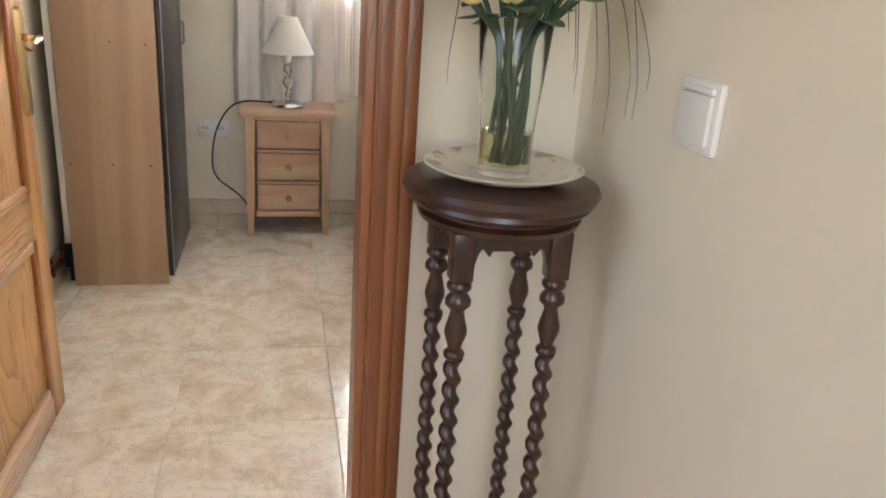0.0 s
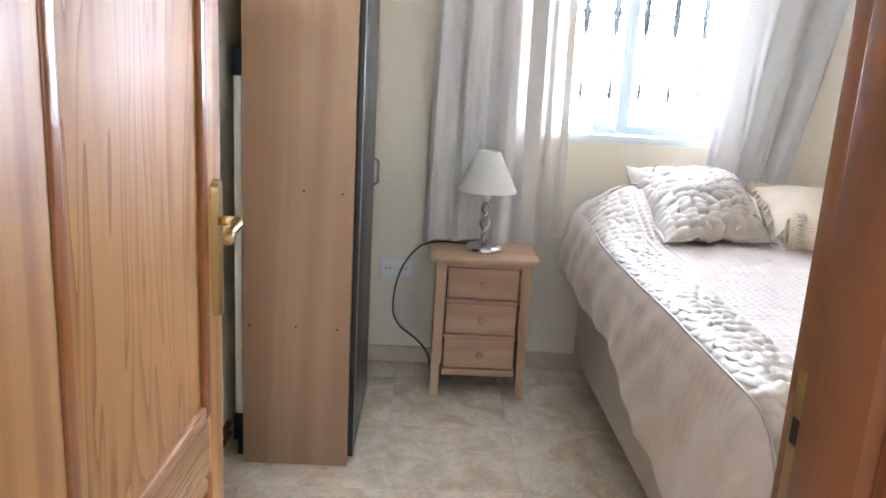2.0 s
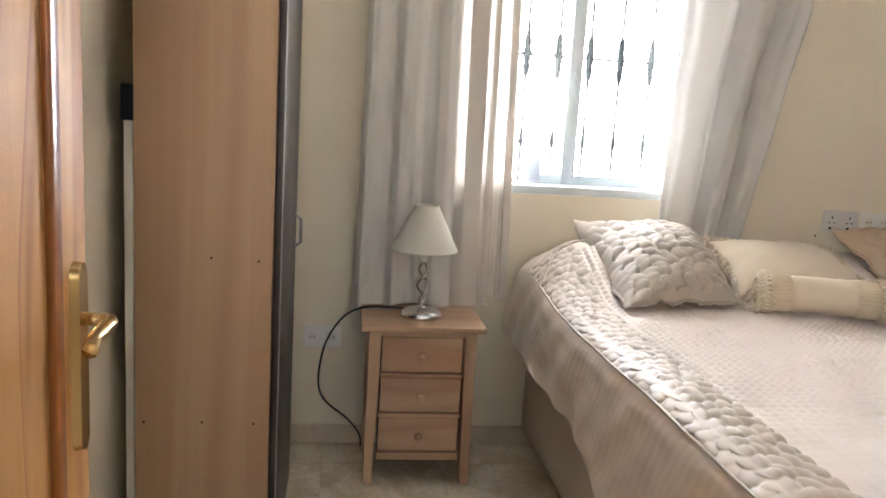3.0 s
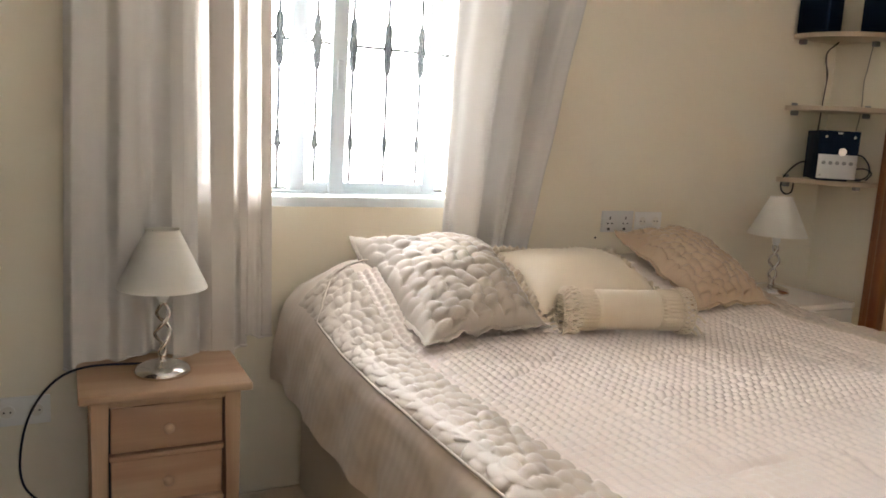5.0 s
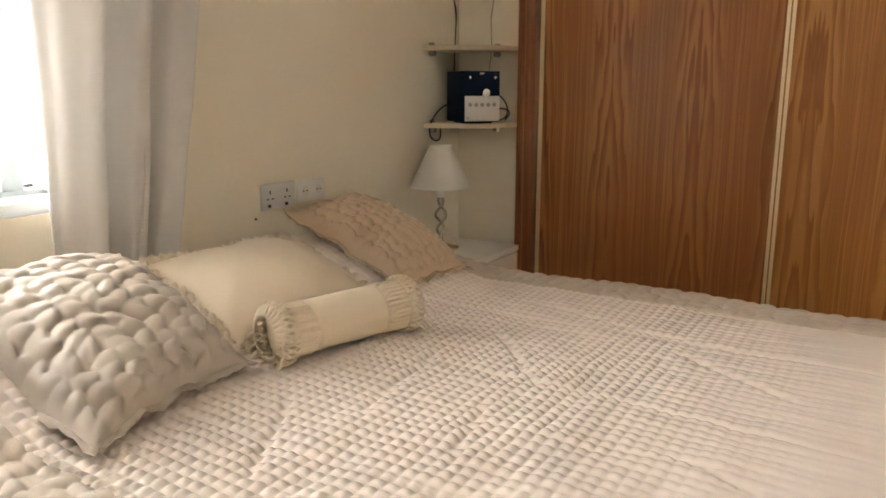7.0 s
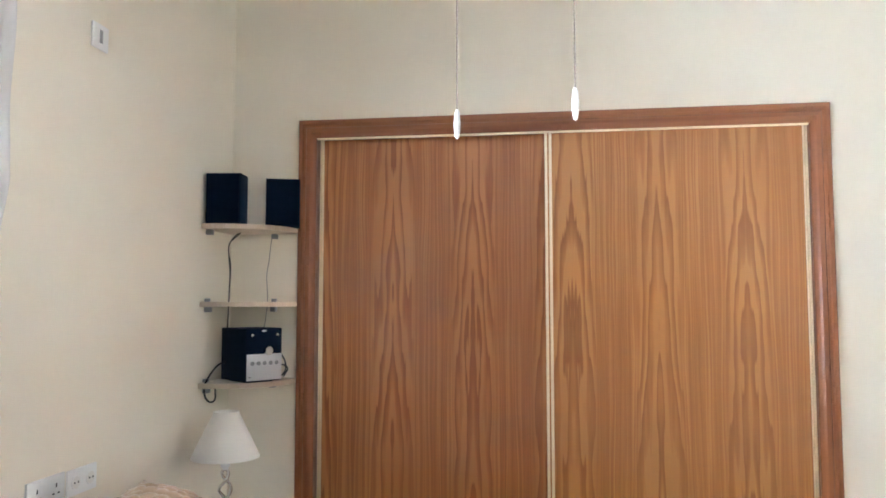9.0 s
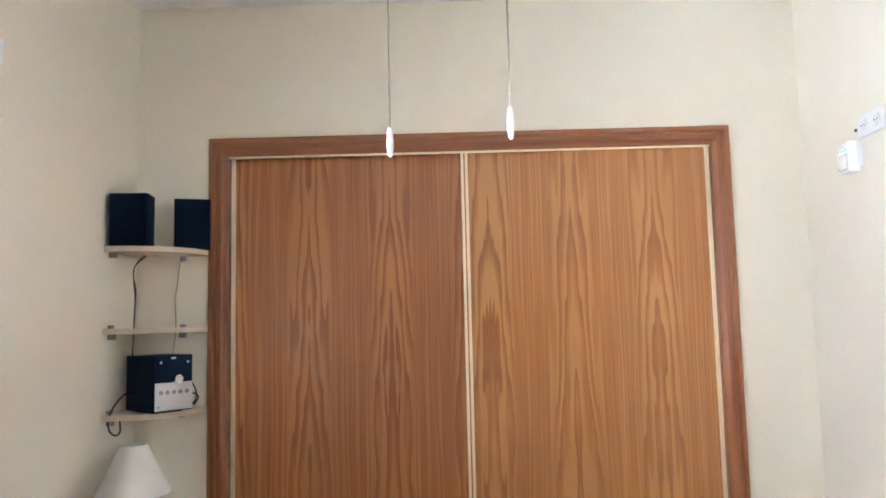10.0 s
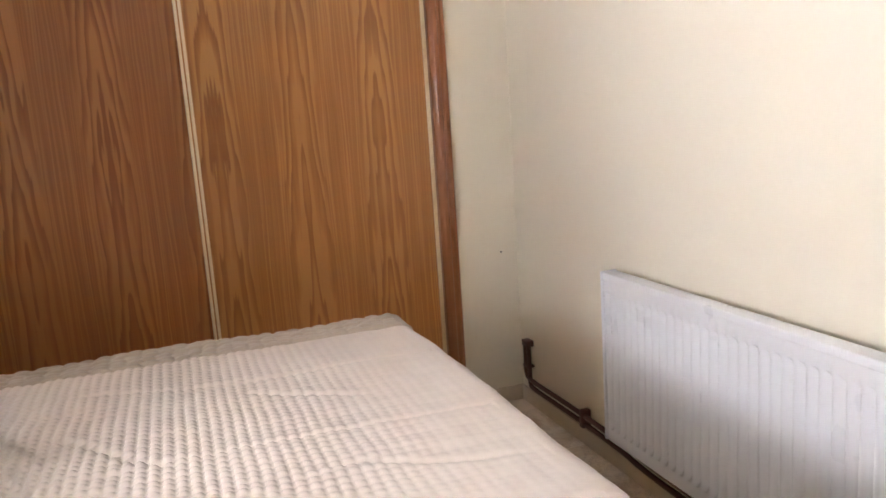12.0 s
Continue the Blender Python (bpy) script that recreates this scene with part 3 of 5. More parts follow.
def build_wardrobe():
    wd = thing("fitted_wardrobe", (3.13, 2.72, 0), "fitted wardrobe with two sliding pine veneer doors and gold profiles", "wardrobe")
    yo0, yo1, yi0, yi1, zt, zi = 1.627, 3.824, 1.707, 3.744, 2.34, 2.262

    profile = [(0, 0), (0, 0.022), (0.004, 0.026), (0.018, 0.026), (0.022, 0.020), (0.032, 0.019), (0.037, 0.0235), (0.054, 0.0235), (0.060, 0.019), (0.074, 0.017), (0.079, 0.012), (0.079, 0)]

    def casing(ends, m):
        """One moulded length: ends gives, for each distance across the profile, its two end points on the wall."""
        bm = bmesh.new()
        rows = []
        for sx, dep in profile:
            rows.append([bm.verts.new((E - dep, *p)) for p in ends(sx)])
        for p, q in zip(rows, rows[1:] + rows[:1]):
            bm.faces.new((p[0], p[1], q[1], q[0]))
        bm.faces.new([r[0] for r in rows])
        bm.faces.new([r[1] for r in rows][::-1])
        part("casing", bm, m, wd, "moulded reddish pine casing", 35)

    casing(lambda q: ((yo1 - q, 0.0), (yo1 - q, zt - q)), SAPELE)
    casing(lambda q: ((yo0 + q, 0.0), (yo0 + q, zt - q)), SAPELE)
    casing(lambda q: ((yo0 + q, zt - q), (yo1 - q, zt - q)), SAPELE_Y)
    # lining of the opening and running rails
    bm = bmesh.new()
    quad_box(bm, E, E + 0.1, yi1 - 0.001, yi1 + 0.05, 0, 2.3)
    quad_box(bm, E, E + 0.1, yi0 - 0.05, yi0 + 0.001, 0, 2.3)
    quad_box(bm, E, E + 0.1, yi0, yi1, zi - 0.001, 2.3)
    part("lining", bm, SAPELE, wd)
    bm = bmesh.new()
    quad_box(bm, 3.102, 3.112, yi0, yi1, zi - 0.009, zi, 0.001)
    part("rail", bm, GOLD, wd, "gold running rail")
    part_box("floor_rail", (3.115, 3.19, yi0, yi1, 0.0, 0.012), GOLD, wd, "gold floor rail", 0.001)
    for y0, y1, x, m, edges in ((2.70, yi1 - 0.004, 3.142, VENEER_A, ("hi",)), (yi0 + 0.003, 2.757, 3.118, VENEER_B, ("lo", "hi"))):
        bm = bmesh.new()
        quad_box(bm, x, x + 0.016, y0 + 0.012, y1 - 0.012, 0.02, zi - 0.004)
        panel = part("sliding_door", bm, m, wd, "book-matched varnished pine veneer door")
        for e in edges:
            bm = bmesh.new()
            wide = 0.03 if x < 3.13 and e == "hi" else 0.018
            ya, yb = (y0, y0 + wide) if e == "lo" else (y1 - wide, y1)
            lip = 0.4 * (yb - ya)
            quad_box(bm, x - 0.006, x + 0.02, ya, ya + lip, 0.016, zi - 0.003, 0.002, 3)
            quad_box(bm, x - 0.006, x + 0.02, yb - lip, yb, 0.016, zi - 0.003, 0.002, 3)
            quad_box(bm, x + 0.009, x + 0.019, ya + lip, yb - lip, 0.016, zi - 0.003)
            part("grip_profile", bm, GOLD, panel, "ribbed gold aluminium profile", 35)


build_wardrobe()

# ---- free-standing cupboard ----


def build_cupboard():
    cb = thing("cupboard", (-0.55, 3.45, 0), "tall narrow beech laminate cupboard with a dark door", "cupboard")
    x0, x1, y0, y1, h = -0.722, -0.374, 3.15, 3.765, 2.05
    for a in ((y0, y0 + 0.018), (y1 - 0.018, y1)):
        part_box("side_panel", (x0, x1, *a, 0, h), BEECH, cb, "beech laminate side panel", 0.001)
    part_box("back", (x0, x0 + 0.008, y0 + 0.018, y1 - 0.018, 0.05, h), BEECH, cb)
    part_box("top", (x0, x1, y0 + 0.018, y1 - 0.018, h - 0.018, h), BEECH, cb)
    part_box("plinth", (x1 - 0.03, x1 - 0.012, y0 + 0.018, y1 - 0.018, 0, 0.05), WENGE, cb)
    for z in (0.4, 0.72, 1.05, 1.4):
        part_box("shelf", (x0 + 0.01, x1 - 0.01, y0 + 0.018, y1 - 0.018, z, z + 0.016), BEECH, cb)
    for x, z in ((-0.53, 0.94), (-0.41, 0.935), (-0.70, 0.49), (-0.55, 0.49), (-0.415, 0.487)):
        bm = bmesh.new()
        tube(bm, [(x, y0 - 0.0012, z), (x, y0 + 0.002, z)], 0.0035, 10)
        part("screw_cap", bm, WENGE, cb)
    door = part_box("door", (x1 + 0.002, x1 + 0.02, y0 + 0.004, y1 - 0.004, 0.035, h), WENGE, cb, "dark wenge door", 0.0015)
    bm = bmesh.new()
    tube(bm, [(x1 + 0.02, 3.66, 1.0), (x1 + 0.042, 3.66, 0.985), (x1 + 0.042, 3.66, 0.905), (x1 + 0.02, 3.66, 0.89)], 0.005, 10)
    part("handle", bm, STEEL, door, "grey bow handle", 35)
    part_box("edge_strip", (x1 + 0.0195, x1 + 0.0225, y0 + 0.004, y0 + 0.012, 0.035, h), STEEL, door, "grey metal edge strip")
    # folded board kept in the gap beside the cupboard
    fb = thing("folded_board", (-0.755, 3.2, 0), "white folded board with black end caps beside the cupboard", "folding board")
    part_box("board", (-0.752, -0.729, 3.17, 3.62, 0.16, 1.30), WHITE, fb, "", 0.004)
    for a, b in ((0.075, 0.17), (1.28, 1.37)):
        part_box("end_cap", (-0.756, -0.7235, 3.16, 3.63, a, b), BLACK, fb, "black plastic cap", 0.004)
    part_box("foot", (-0.752, -0.73, 3.2, 3.6, 0.0, 0.076), BLACK, fb, "", 0.003)


build_cupboard()


def build_pipes(name, runs, label):
    """Pairs of brown heating pipes with clips."""
    p = thing(name, tuple(runs[0][0]), label, "heating pipe")
    for pts in runs:
        bm = bmesh.new()
        tube(bm, curve_points(pts, 5), 0.011, 12)
        part("pipe", bm, COPPER, p, "", True)
    return p


pw = build_pipes("heating_pipes", [[(-0.772, 2.0, 0.10), (-0.772, 2.9, 0.10), (-0.772, 3.14, 0.10), (-0.772, 3.15, 0.1)],
                                   [(-0.772, 2.0, 0.135), (-0.772, 2.9, 0.135), (-0.772, 3.14, 0.135), (-0.772, 3.15, 0.135)]], "brown painted heating pipes low on the wall")
part_box("clip", (-0.80, -0.758, 3.02, 3.035, 0.085, 0.15), COPPER, pw, "", 0.003)
ps = build_pipes("heating_pipes", [[(3.02, 1.343, 0.33), (3.02, 1.343, 0.25), (3.015, 1.345, 0.175), (2.96, 1.347, 0.145), (2.7, 1.347, 0.145), (2.48, 1.347, 0.145), (2.2, 1.35, 0.14), (1.9, 1.37, 0.14), (1.2, 1.37, 0.14), (0.95, 1.37, 0.14)],
                                   [(2.985, 1.343, 0.31), (2.985, 1.343, 0.24), (2.975, 1.345, 0.13), (2.93, 1.347, 0.11), (2.7, 1.347, 0.11), (2.48, 1.347, 0.11), (2.2, 1.35, 0.105), (1.9, 1.37, 0.105), (1.2, 1.37, 0.105), (0.95, 1.37, 0.105)]],
                 "brown painted heating pipes running to the radiator")
for x0, x1, y1, z0, z1 in ((2.462, 2.492, 1.362, 0.094, 0.172), (2.974, 3.031, 1.357, 0.305, 0.335), (2.974, 3.031, 1.357, 0.20, 0.212)):
    part_box("clip", (x0, x1, 1.319, y1, z0, z1), COPPER, ps, "", 0.004)


def build_radiator():
    r = thing("radiator", (1.5, 1.40, 0.18), "white ribbed panel radiator on the wall", "radiator")
    x0, x1, z0, z1, yf = 0.80, 2.172, 0.185, 0.83, 1.428

    bm = bmesh.new()
    rows = []
    ribs = 33
    n = ribs * 8
    for i in range(n + 1):
        u = i / n
        x = x0 + 0.02 + (x1 - x0 - 0.04) * u
        w = -math.cos(2 * math.pi * u * ribs)
        d = -0.018 * (0.5 + 0.5 * w) ** 1.2
        col = []
        for z, k in ((z0, 0), (z0 + 0.045, 0), (z0 + 0.06, 1), (z1 - 0.085, 1), (z1 - 0.07, 0), (z1 - 0.012, 0)):
            col.append(bm.verts.new((x, yf + d * k, z)))
        rows.append(col)
    for a, b in zip(rows, rows[1:]):
        for j in range(5):
            bm.faces.new((a[j], b[j], b[j + 1], a[j + 1]))
    part("front_panel", bm, RADW, r, "", 40)
    part_box("rear_panel", (x0 + 0.02, x1 - 0.02, 1.372, 1.382, z0, z1 - 0.012), RADW, r, "", 0.004)
    for i in range(40):
        x = x0 + 0.03 + (x1 - x0 - 0.06) * i / 39
        part_box("convector_fin", (x - 0.001, x + 0.001, 1.382, yf - 0.02, z0 + 0.03, z1 - 0.02), RADW, r)
    for a, b in ((x0, x0 + 0.012), (x1 - 0.012, x1)):
        part_box("side_cover", (a, b, 1.368, yf + 0.006, z0 - 0.002, z1), RADW, r, "", 0.004)
    bm = bmesh.new()
    quad_box(bm, x0 + 0.012, x1 - 0.012, yf - 0.012, yf + 0.005, z1 - 0.028, z1 - 0.001, 0.005, 3)
    quad_box(bm, x0 + 0.012, x1 - 0.012, 1.37, yf - 0.012, z1 - 0.012, z1 - 0.003, 0.002)
    part("top_grille", bm, RADW, r, "", 40)
    for x in (x0 + 0.25, x1 - 0.25):
        part_box("bracket", (x - 0.015, x + 0.015, 1.318, 1.373, 0.3, 0.75), RADW, r)


build_radiator()

# ---- wall fittings ----


SLOT = mat_plain("grey_slot", (0.3, 0.3, 0.3), 0.5)


def wall_plate(name, label, cat, axis, face, u0, u1, z0, z1, sockets, mat=WHITE, style="round"):
    """A plate on a wall: axis 'y' faces -y, 'Y' faces +y, 'x' faces -x."""
    s = thing(name, {"y": ((u0 + u1) / 2, face, z0), "Y": ((u0 + u1) / 2, face, z0), "x": (face, (u0 + u1) / 2, z0)}[axis], label, cat)
    sg = 1 if axis == "Y" else -1

    def bx(nm, a, b, d0, d1, za, zb, m, parent, bev=0.0, lab=""):
        d = sorted((face + sg * d0, face + sg * d1))
        dims = (*d, a, b, za, zb) if axis == "x" else (a, b, *d, za, zb)
        return part_box(nm, dims, m, parent, lab, bev)

    bx("plate", u0, u1, 0, 0.009, z0, z1, mat, s, 0.003)
    w = (u1 - u0) / sockets
    for i in range(sockets):
        c, zc = u0 + w * (i + 0.5), (z0 + z1) / 2
        if style == "round":
            bm = bmesh.new()
            a, b = (face + sg * 0.0085, face + sg * 0.012)
            def pt(d, du=0.0, dz=0.0):
                return (d, c + du, zc + dz) if axis == "x" else (c + du, d, zc + dz)
            tube(bm, [pt(a), pt(b)], 0.021, 24)
            well = part("socket_rim", bm, mat, s, "", 35)
            bm = bmesh.new()
            tube(bm, [pt(b - sg * 0.001), pt(b + sg * 0.0006)], 0.0175, 24)
            part("well", bm, WHITE_LAQ, well)
            for du in (-0.0085, 0.0085):
                bm = bmesh.new()
                tube(bm, [pt(b, du), pt(b + sg * 0.0014, du)], 0.0028, 10)
                part("pin_hole", bm, DARK, well)
        elif style == "square":
            for du, dz, ww, hh in ((0, 0.014, 0.0025, 0.006), (-0.011, -0.008, 0.0045, 0.0022), (0.011, -0.008, 0.0045, 0.0022)):
                bx("pin_slot", c + du - ww, c + du + ww, 0.0088, 0.0098, zc + dz - hh, zc + dz + hh, DARK, s)
            bx("rocker", c - 0.012, c + 0.0, 0.009, 0.012, z0 + 0.008, z0 + 0.018, DARK, s, 0.001, "small grey switch rocker")
        elif style == "slot":
            bx("slot", c - 0.008, c + 0.008, 0.0088, 0.0098, zc - 0.02, zc + 0.022, SLOT, s, 0.0, "grey recessed slot")
        elif style == "rocker":
            bx("rocker", c - w / 2 + 0.006, c + w / 2 - 0.006, 0.009, 0.0135, z0 + 0.009, z1 - 0.009, mat, s, 0.003)
    return s


wall_plate("wall_socket", "white double round wall socket above the skirting", "socket", "y", N, -0.338, -0.187, 0.405, 0.493, 2)
wall_plate("wall_socket", "white double three-pin wall socket above the bed", "socket", "y", N, 1.822, 1.984, 0.968, 1.056, 2, mat_plain("grey_white_plastic", (0.72, 0.72, 0.70), 0.4), "square")
wall_plate("wall_socket", "white double round wall socket above the bed", "socket", "y", N, 1.996, 2.138, 0.975, 1.052, 2)
wall_plate("wall_socket", "single white outlet plate with a grey slot, high on the wall", "outlet", "y", N, 2.045, 2.128, 2.335, 2.415, 1, WHITE, "slot")
wall_plate("wall_socket", "white double socket high near the corner", "socket", "Y", 1.318, 2.49, 2.655, 2.165, 2.245, 2)


def build_switch():
    s = thing("light_switch", (0.53, 0.955, 1.06), "white double light switch on the cream wall", "light switch")
    part_box("plate", (0.520, 0.53, 0.912, 0.998, 1.058, 1.140), WHITE, s, "", 0.004)
    bm = bmesh.new()
    quad_box(bm, 0.515, 0.521, 0.922, 0.988, 1.068, 1.124, 0.0025)
    part("rocker", bm, WHITE, s, "", 35)
    bm = bmesh.new()
    quad_box(bm, 0.515, 0.521, 0.922, 0.988, 1.1255, 1.133, 0.002)
    part("rocker", bm, WHITE, s, "", 35)


build_switch()


def build_detector():
    d = thing("motion_detector", (2.72, 1.33, 2.05), "small white detector with a blue light on the wall", "detector")
    bm = bmesh.new()
    quad_box(bm, 2.665, 2.735, 1.318, 1.36, 2.05, 2.165, 0.008, 3)
    part("housing", bm, WHITE, d, "", 40)
    bm = bmesh.new()
    quad_box(bm, 2.673, 2.727, 1.358, 1.372, 2.06, 2.12, 0.012, 3)
    part("lens", bm, WHITE_LAQ, d, "", 40)
    part_box("indicator", (2.678, 2.722, 1.358, 1.364, 2.127, 2.135), BLUE, d, "glowing blue indicator", 0.002)
    part_box("wall_bracket", (2.655, 2.665, 1.318, 1.335, 2.07, 2.16), WHITE, d)
    p = thing("wall_plug", (2.672, 1.32, 2.195), "small dark screw hole in the wall", "screw")
    bm = bmesh.new()
    tube(bm, [(2.682, 1.318, 2.203), (2.682, 1.322, 2.203)], 0.006, 10)
    part("head", bm, DARK, p)
    for loc, ax in (((3.114, 1.403, 0.756), 0), ((1.80, 4.135, 0.945), 1)):
        n = thing("wall_screw", loc, "tiny dark screw head in the cream wall", "screw")
        bm = bmesh.new()
        e = Vector(loc) - Vector((0.004 if ax == 0 else 0, 0.004 if ax else 0, 0))
        tube(bm, [loc, e], 0.004, 10)
        part("head", bm, DARK, n)


build_detector()

# ---- bed ----
BX0, BX1, BY0, BY1, BZ = 0.50, 2.345, 2.125, 4.10, 0.752


def smooth(a, b, t):
    t = max(0.0, min(1.0, (t - a) / (b - a)))
    return t * t * (3 - 2 * t)


def puff(x, y, size, stretch=1.0, seed=0.0):
    """Height 0..1 of overlapping petal-shaped puffs of uneven size and turn, each pointed at one end."""
    gx, gy = x / size, y / (size * stretch)
    ix, iy = math.floor(gx), math.floor(gy)
    best = 0.0
    for a in (-1, 0, 1):
        for b in (-1, 0, 1):
            cx, cy = ix + a, iy + b
            j = noise.cell_vector(Vector((cx + 0.5, cy + 0.5, seed + 0.5)))
            dx = (gx - cx - 0.5 - 0.5 * (cy % 2) + 0.25 - 0.4 * (j.x - 0.5)) * size
            dy = (gy - cy - 0.5 - 0.4 * (j.y - 0.5)) * size * stretch
            t = (j.z - 0.5) * 1.7
            u, v = dx * math.cos(t) + dy * math.sin(t), -dx * math.sin(t) + dy * math.cos(t)
            along = v / (size * stretch * 0.68)
            q = (u / (size * 0.6 * (1 - 0.35 * along))) ** 2 + along ** 2
            if q < 1:
                best = max(best, (1 - q) ** 0.6 * (0.75 + 0.25 * j.x - 0.18 * along))
    return best


def fold_over(e, r):
    """How far out and down the cloth lies when it runs e past the edge of the bed."""
    if e <= 0:
        return 0.0, 0.0
    q = r * math.pi / 2
    if e < q:
        return r * math.sin(e / r), r * (1 - math.cos(e / r))
    return r, r + (e - q)


def cover_point(u, v, lift=0.0):
    """Place of the bedspread's cloth: u across the bed, v from the foot to the head, both measured on the cloth."""
    r = 0.07 - 0.035 * smooth(1.6, 2.2, u)
    x0, x1, y0 = BX0 + 0.07, BX1 - 0.035, BY0 + 0.07
    eu = x0 - u if u < x0 else (u - x1 if u > x1 else 0.0)
    su = -1 if u < x0 else 1
    ev = y0 - v if v < y0 else 0.0
    e = math.hypot(eu, ev)
    x, y = min(max(u, x0), x1), max(v, y0)
    out, down = fold_over(e, r)
    if e > 0:
        hang = smooth(0.1, 0.4, e)
        out += 0.035 * smooth(0.05, 0.28, e)
        out += hang * (0.010 * math.sin(v * 9 + u * 3) + 0.004 * math.sin(v * 31) + 0.02 * math.sin(u * 13)) * (1 if eu > ev else 0.7)
        x += su * eu / e * (out + lift)
        y -= ev / e * (out + lift)
    z = BZ - down
    # the sleeping pillows under the cover raise it at the head
    head = smooth(3.45, 3.95, y) * (1 - 0.25 * smooth(4.0, 4.1, y))
    side = smooth(BX0 - 0.05, BX0 + 0.22, x) * smooth(BX1 + 0.05, BX1 - 0.22, x)
    z += 0.15 * head * (0.25 + 0.75 * side) * (1 - 0.3 * smooth(1.15, 1.45, x) * smooth(1.75, 1.45, x)) * (1 if e == 0 else max(0, 1 - e / 0.35))
    z += 0.010 * noise.noise(Vector((x * 2.3, y * 2.1, 0.3))) + 0.004 * noise.noise(Vector((x * 9, y * 6, 1.7)))
    # a few creases across the quilt
    if e == 0:
        for cx, cy, ln, ang, dep in ((1.15, 2.95, 0.35, 0.5, 0.009), (1.55, 3.05, 0.45, 0.9, 0.009), (1.7, 2.6, 0.4, 1.25, 0.007), (1.0, 2.6, 0.3, 0.2, 0.008),
                                     (0.95, 3.25, 0.4, 0.75, 0.010), (1.3, 3.2, 0.5, 0.35, 0.008), (1.2, 2.45, 0.5, 1.45, 0.006), (1.95, 3.0, 0.6, 1.5, 0.006)):
            dx, dy = x - cx, y - cy
            a, b = dx * math.cos(ang) + dy * math.sin(ang), -dx * math.sin(ang) + dy * math.cos(ang)
            b += 0.03 * math.sin(a * 9)
            z -= dep * math.exp(-(b / 0.012) ** 2) * smooth(ln / 2, ln / 2 - 0.1, abs(a))
        z += lift
    return Vector((x, y, z))


def build_bed():
    bed = thing("bed", (1.42, 3.1, 0), "double divan bed with a beige fabric base", "bed")
    part_box("divan_base", (0.57, 2.28, 2.22, 4.08, 0.09, 0.42), DIVAN, bed, "beige fabric covered base", 0.015)
    bm = bmesh.new()
    quad_box(bm, 0.56, 2.29, 2.21, 4.09, 0.425, 0.715, 0.045, 4)
    part("mattress", bm, IVORY, bed, "", 60)
    for x in (0.66, 1.42, 2.18):
        for y in (2.35, 3.95):
            bm = bmesh.new()
            lathe(bm, [(0.022, 0.0), (0.026, 0.015), (0.03, 0.0895)], 14, x, y)
            part("foot", bm, BLACK, bed, "dark plastic foot", 35)

    sp = thing("bedspread", (1.42, 3.1, 0.4), "cream satin quilted bedspread with puffed borders, spread on the bed", "bedspread")

    def panel(name, u0, u1, v0, v1, nu, nv, fn, m, label, longer=0.0):
        bm = bmesh.new()
        def at(a, b):
            v = v0 + (v1 - v0) * b
            ua = u0 - longer * smooth(3.2, 2.4, v)
            u = ua + (u1 - ua) * a
            return cover_point(u, v, fn(u, v))
        grid(bm, nu, nv, at)
        return part(name, bm, m, sp, label, True)

    qs = 0.0265
    L0, L1, R0, R1, HEAD = 0.515, 0.665, 2.165, 2.335, 3.86

    def quilted(u, v):
        a, b = (u / qs + 0.12 * noise.noise(Vector((u * 6, v * 6, 0)))), (v / qs + 0.12 * noise.noise(Vector((u * 6, v * 6, 5))))
        h = (abs(math.sin(math.pi * a)) ** 0.7) * (abs(math.sin(math.pi * b)) ** 0.7)
        flat = (0.08 + 0.92 * smooth(2.3, 2.95, v)) * (1 - 0.45 * smooth(1.5, 2.1, u))
        # the cloth has drawn up unevenly along the stitching
        pull = 0.6 + 0.8 * noise.noise(Vector((u * 3.1, v * 3.7, 12)))
        ruck = 0.004 * noise.noise(Vector((u * 26, v * 9, 3))) + 0.005 * noise.noise(Vector((u * 7, v * 16, 8)))
        seam = 0.005 * sum(math.exp(-((u - c + 0.012 * math.sin(v * 4)) / 0.008) ** 2) for c in (0.93, 1.42, 1.86))
        return 0.0102 * h * flat * (0.7 + 0.5 * pull) + ruck * (0.45 + 0.55 * flat) - seam

    panel("quilted_centre", L1, R0, BY0 - 0.28, HEAD, 330, 440, quilted, QUILT, "finely quilted cream satin")
    pz = lambda u, v: 0.0102 * puff(u, v, 0.030, 1.45)
    panel("puffed_border", L0, L1 + 0.004, BY0 - 0.28, 3.945, 42, 480, pz, PEBBLE, "puffed pebble-pattern border")
    far = lambda u, v: -0.004 + 0.008 * smooth(R0 - 0.012, R0 + 0.008, u) + 0.009 * smooth(R0 - 0.01, R0 + 0.01, u) * puff(u, v, 0.032, 1.4)
    panel("puffed_border", R0 - 0.02, R1, BY0 - 0.28, 3.92, 42, 480, far, PEBBLE, "puffed pebble-pattern border")
    drop = lambda u, v: 0.0005 * math.sin(v * 190 + u * 45 + 3 * noise.noise(Vector((u * 6, v * 5, 1)))) * (0.6 + 0.4 * noise.noise(Vector((u * 5, v * 7, 2)))) + 0.012 * noise.noise(Vector((u * 4, v * 7 + u * 5, 9))) + 0.005 * noise.noise(Vector((u * 15, v * 11 - u * 9, 4)))
    panel("side_drop", BX0 - 0.235, L0, BY0 - 0.26, BY1, 48, 420, drop, SATIN, "plain satin drop", 0.13)
    panel("side_drop", R1, BX1 + 0.25, BY0 - 0.28, BY1, 30, 200, drop, SATIN, "plain satin drop")
    headf = lambda u, v: 0.004 * math.sin(u * 60 + v * 25) * noise.noise(Vector((u * 4, v * 4, 3)))
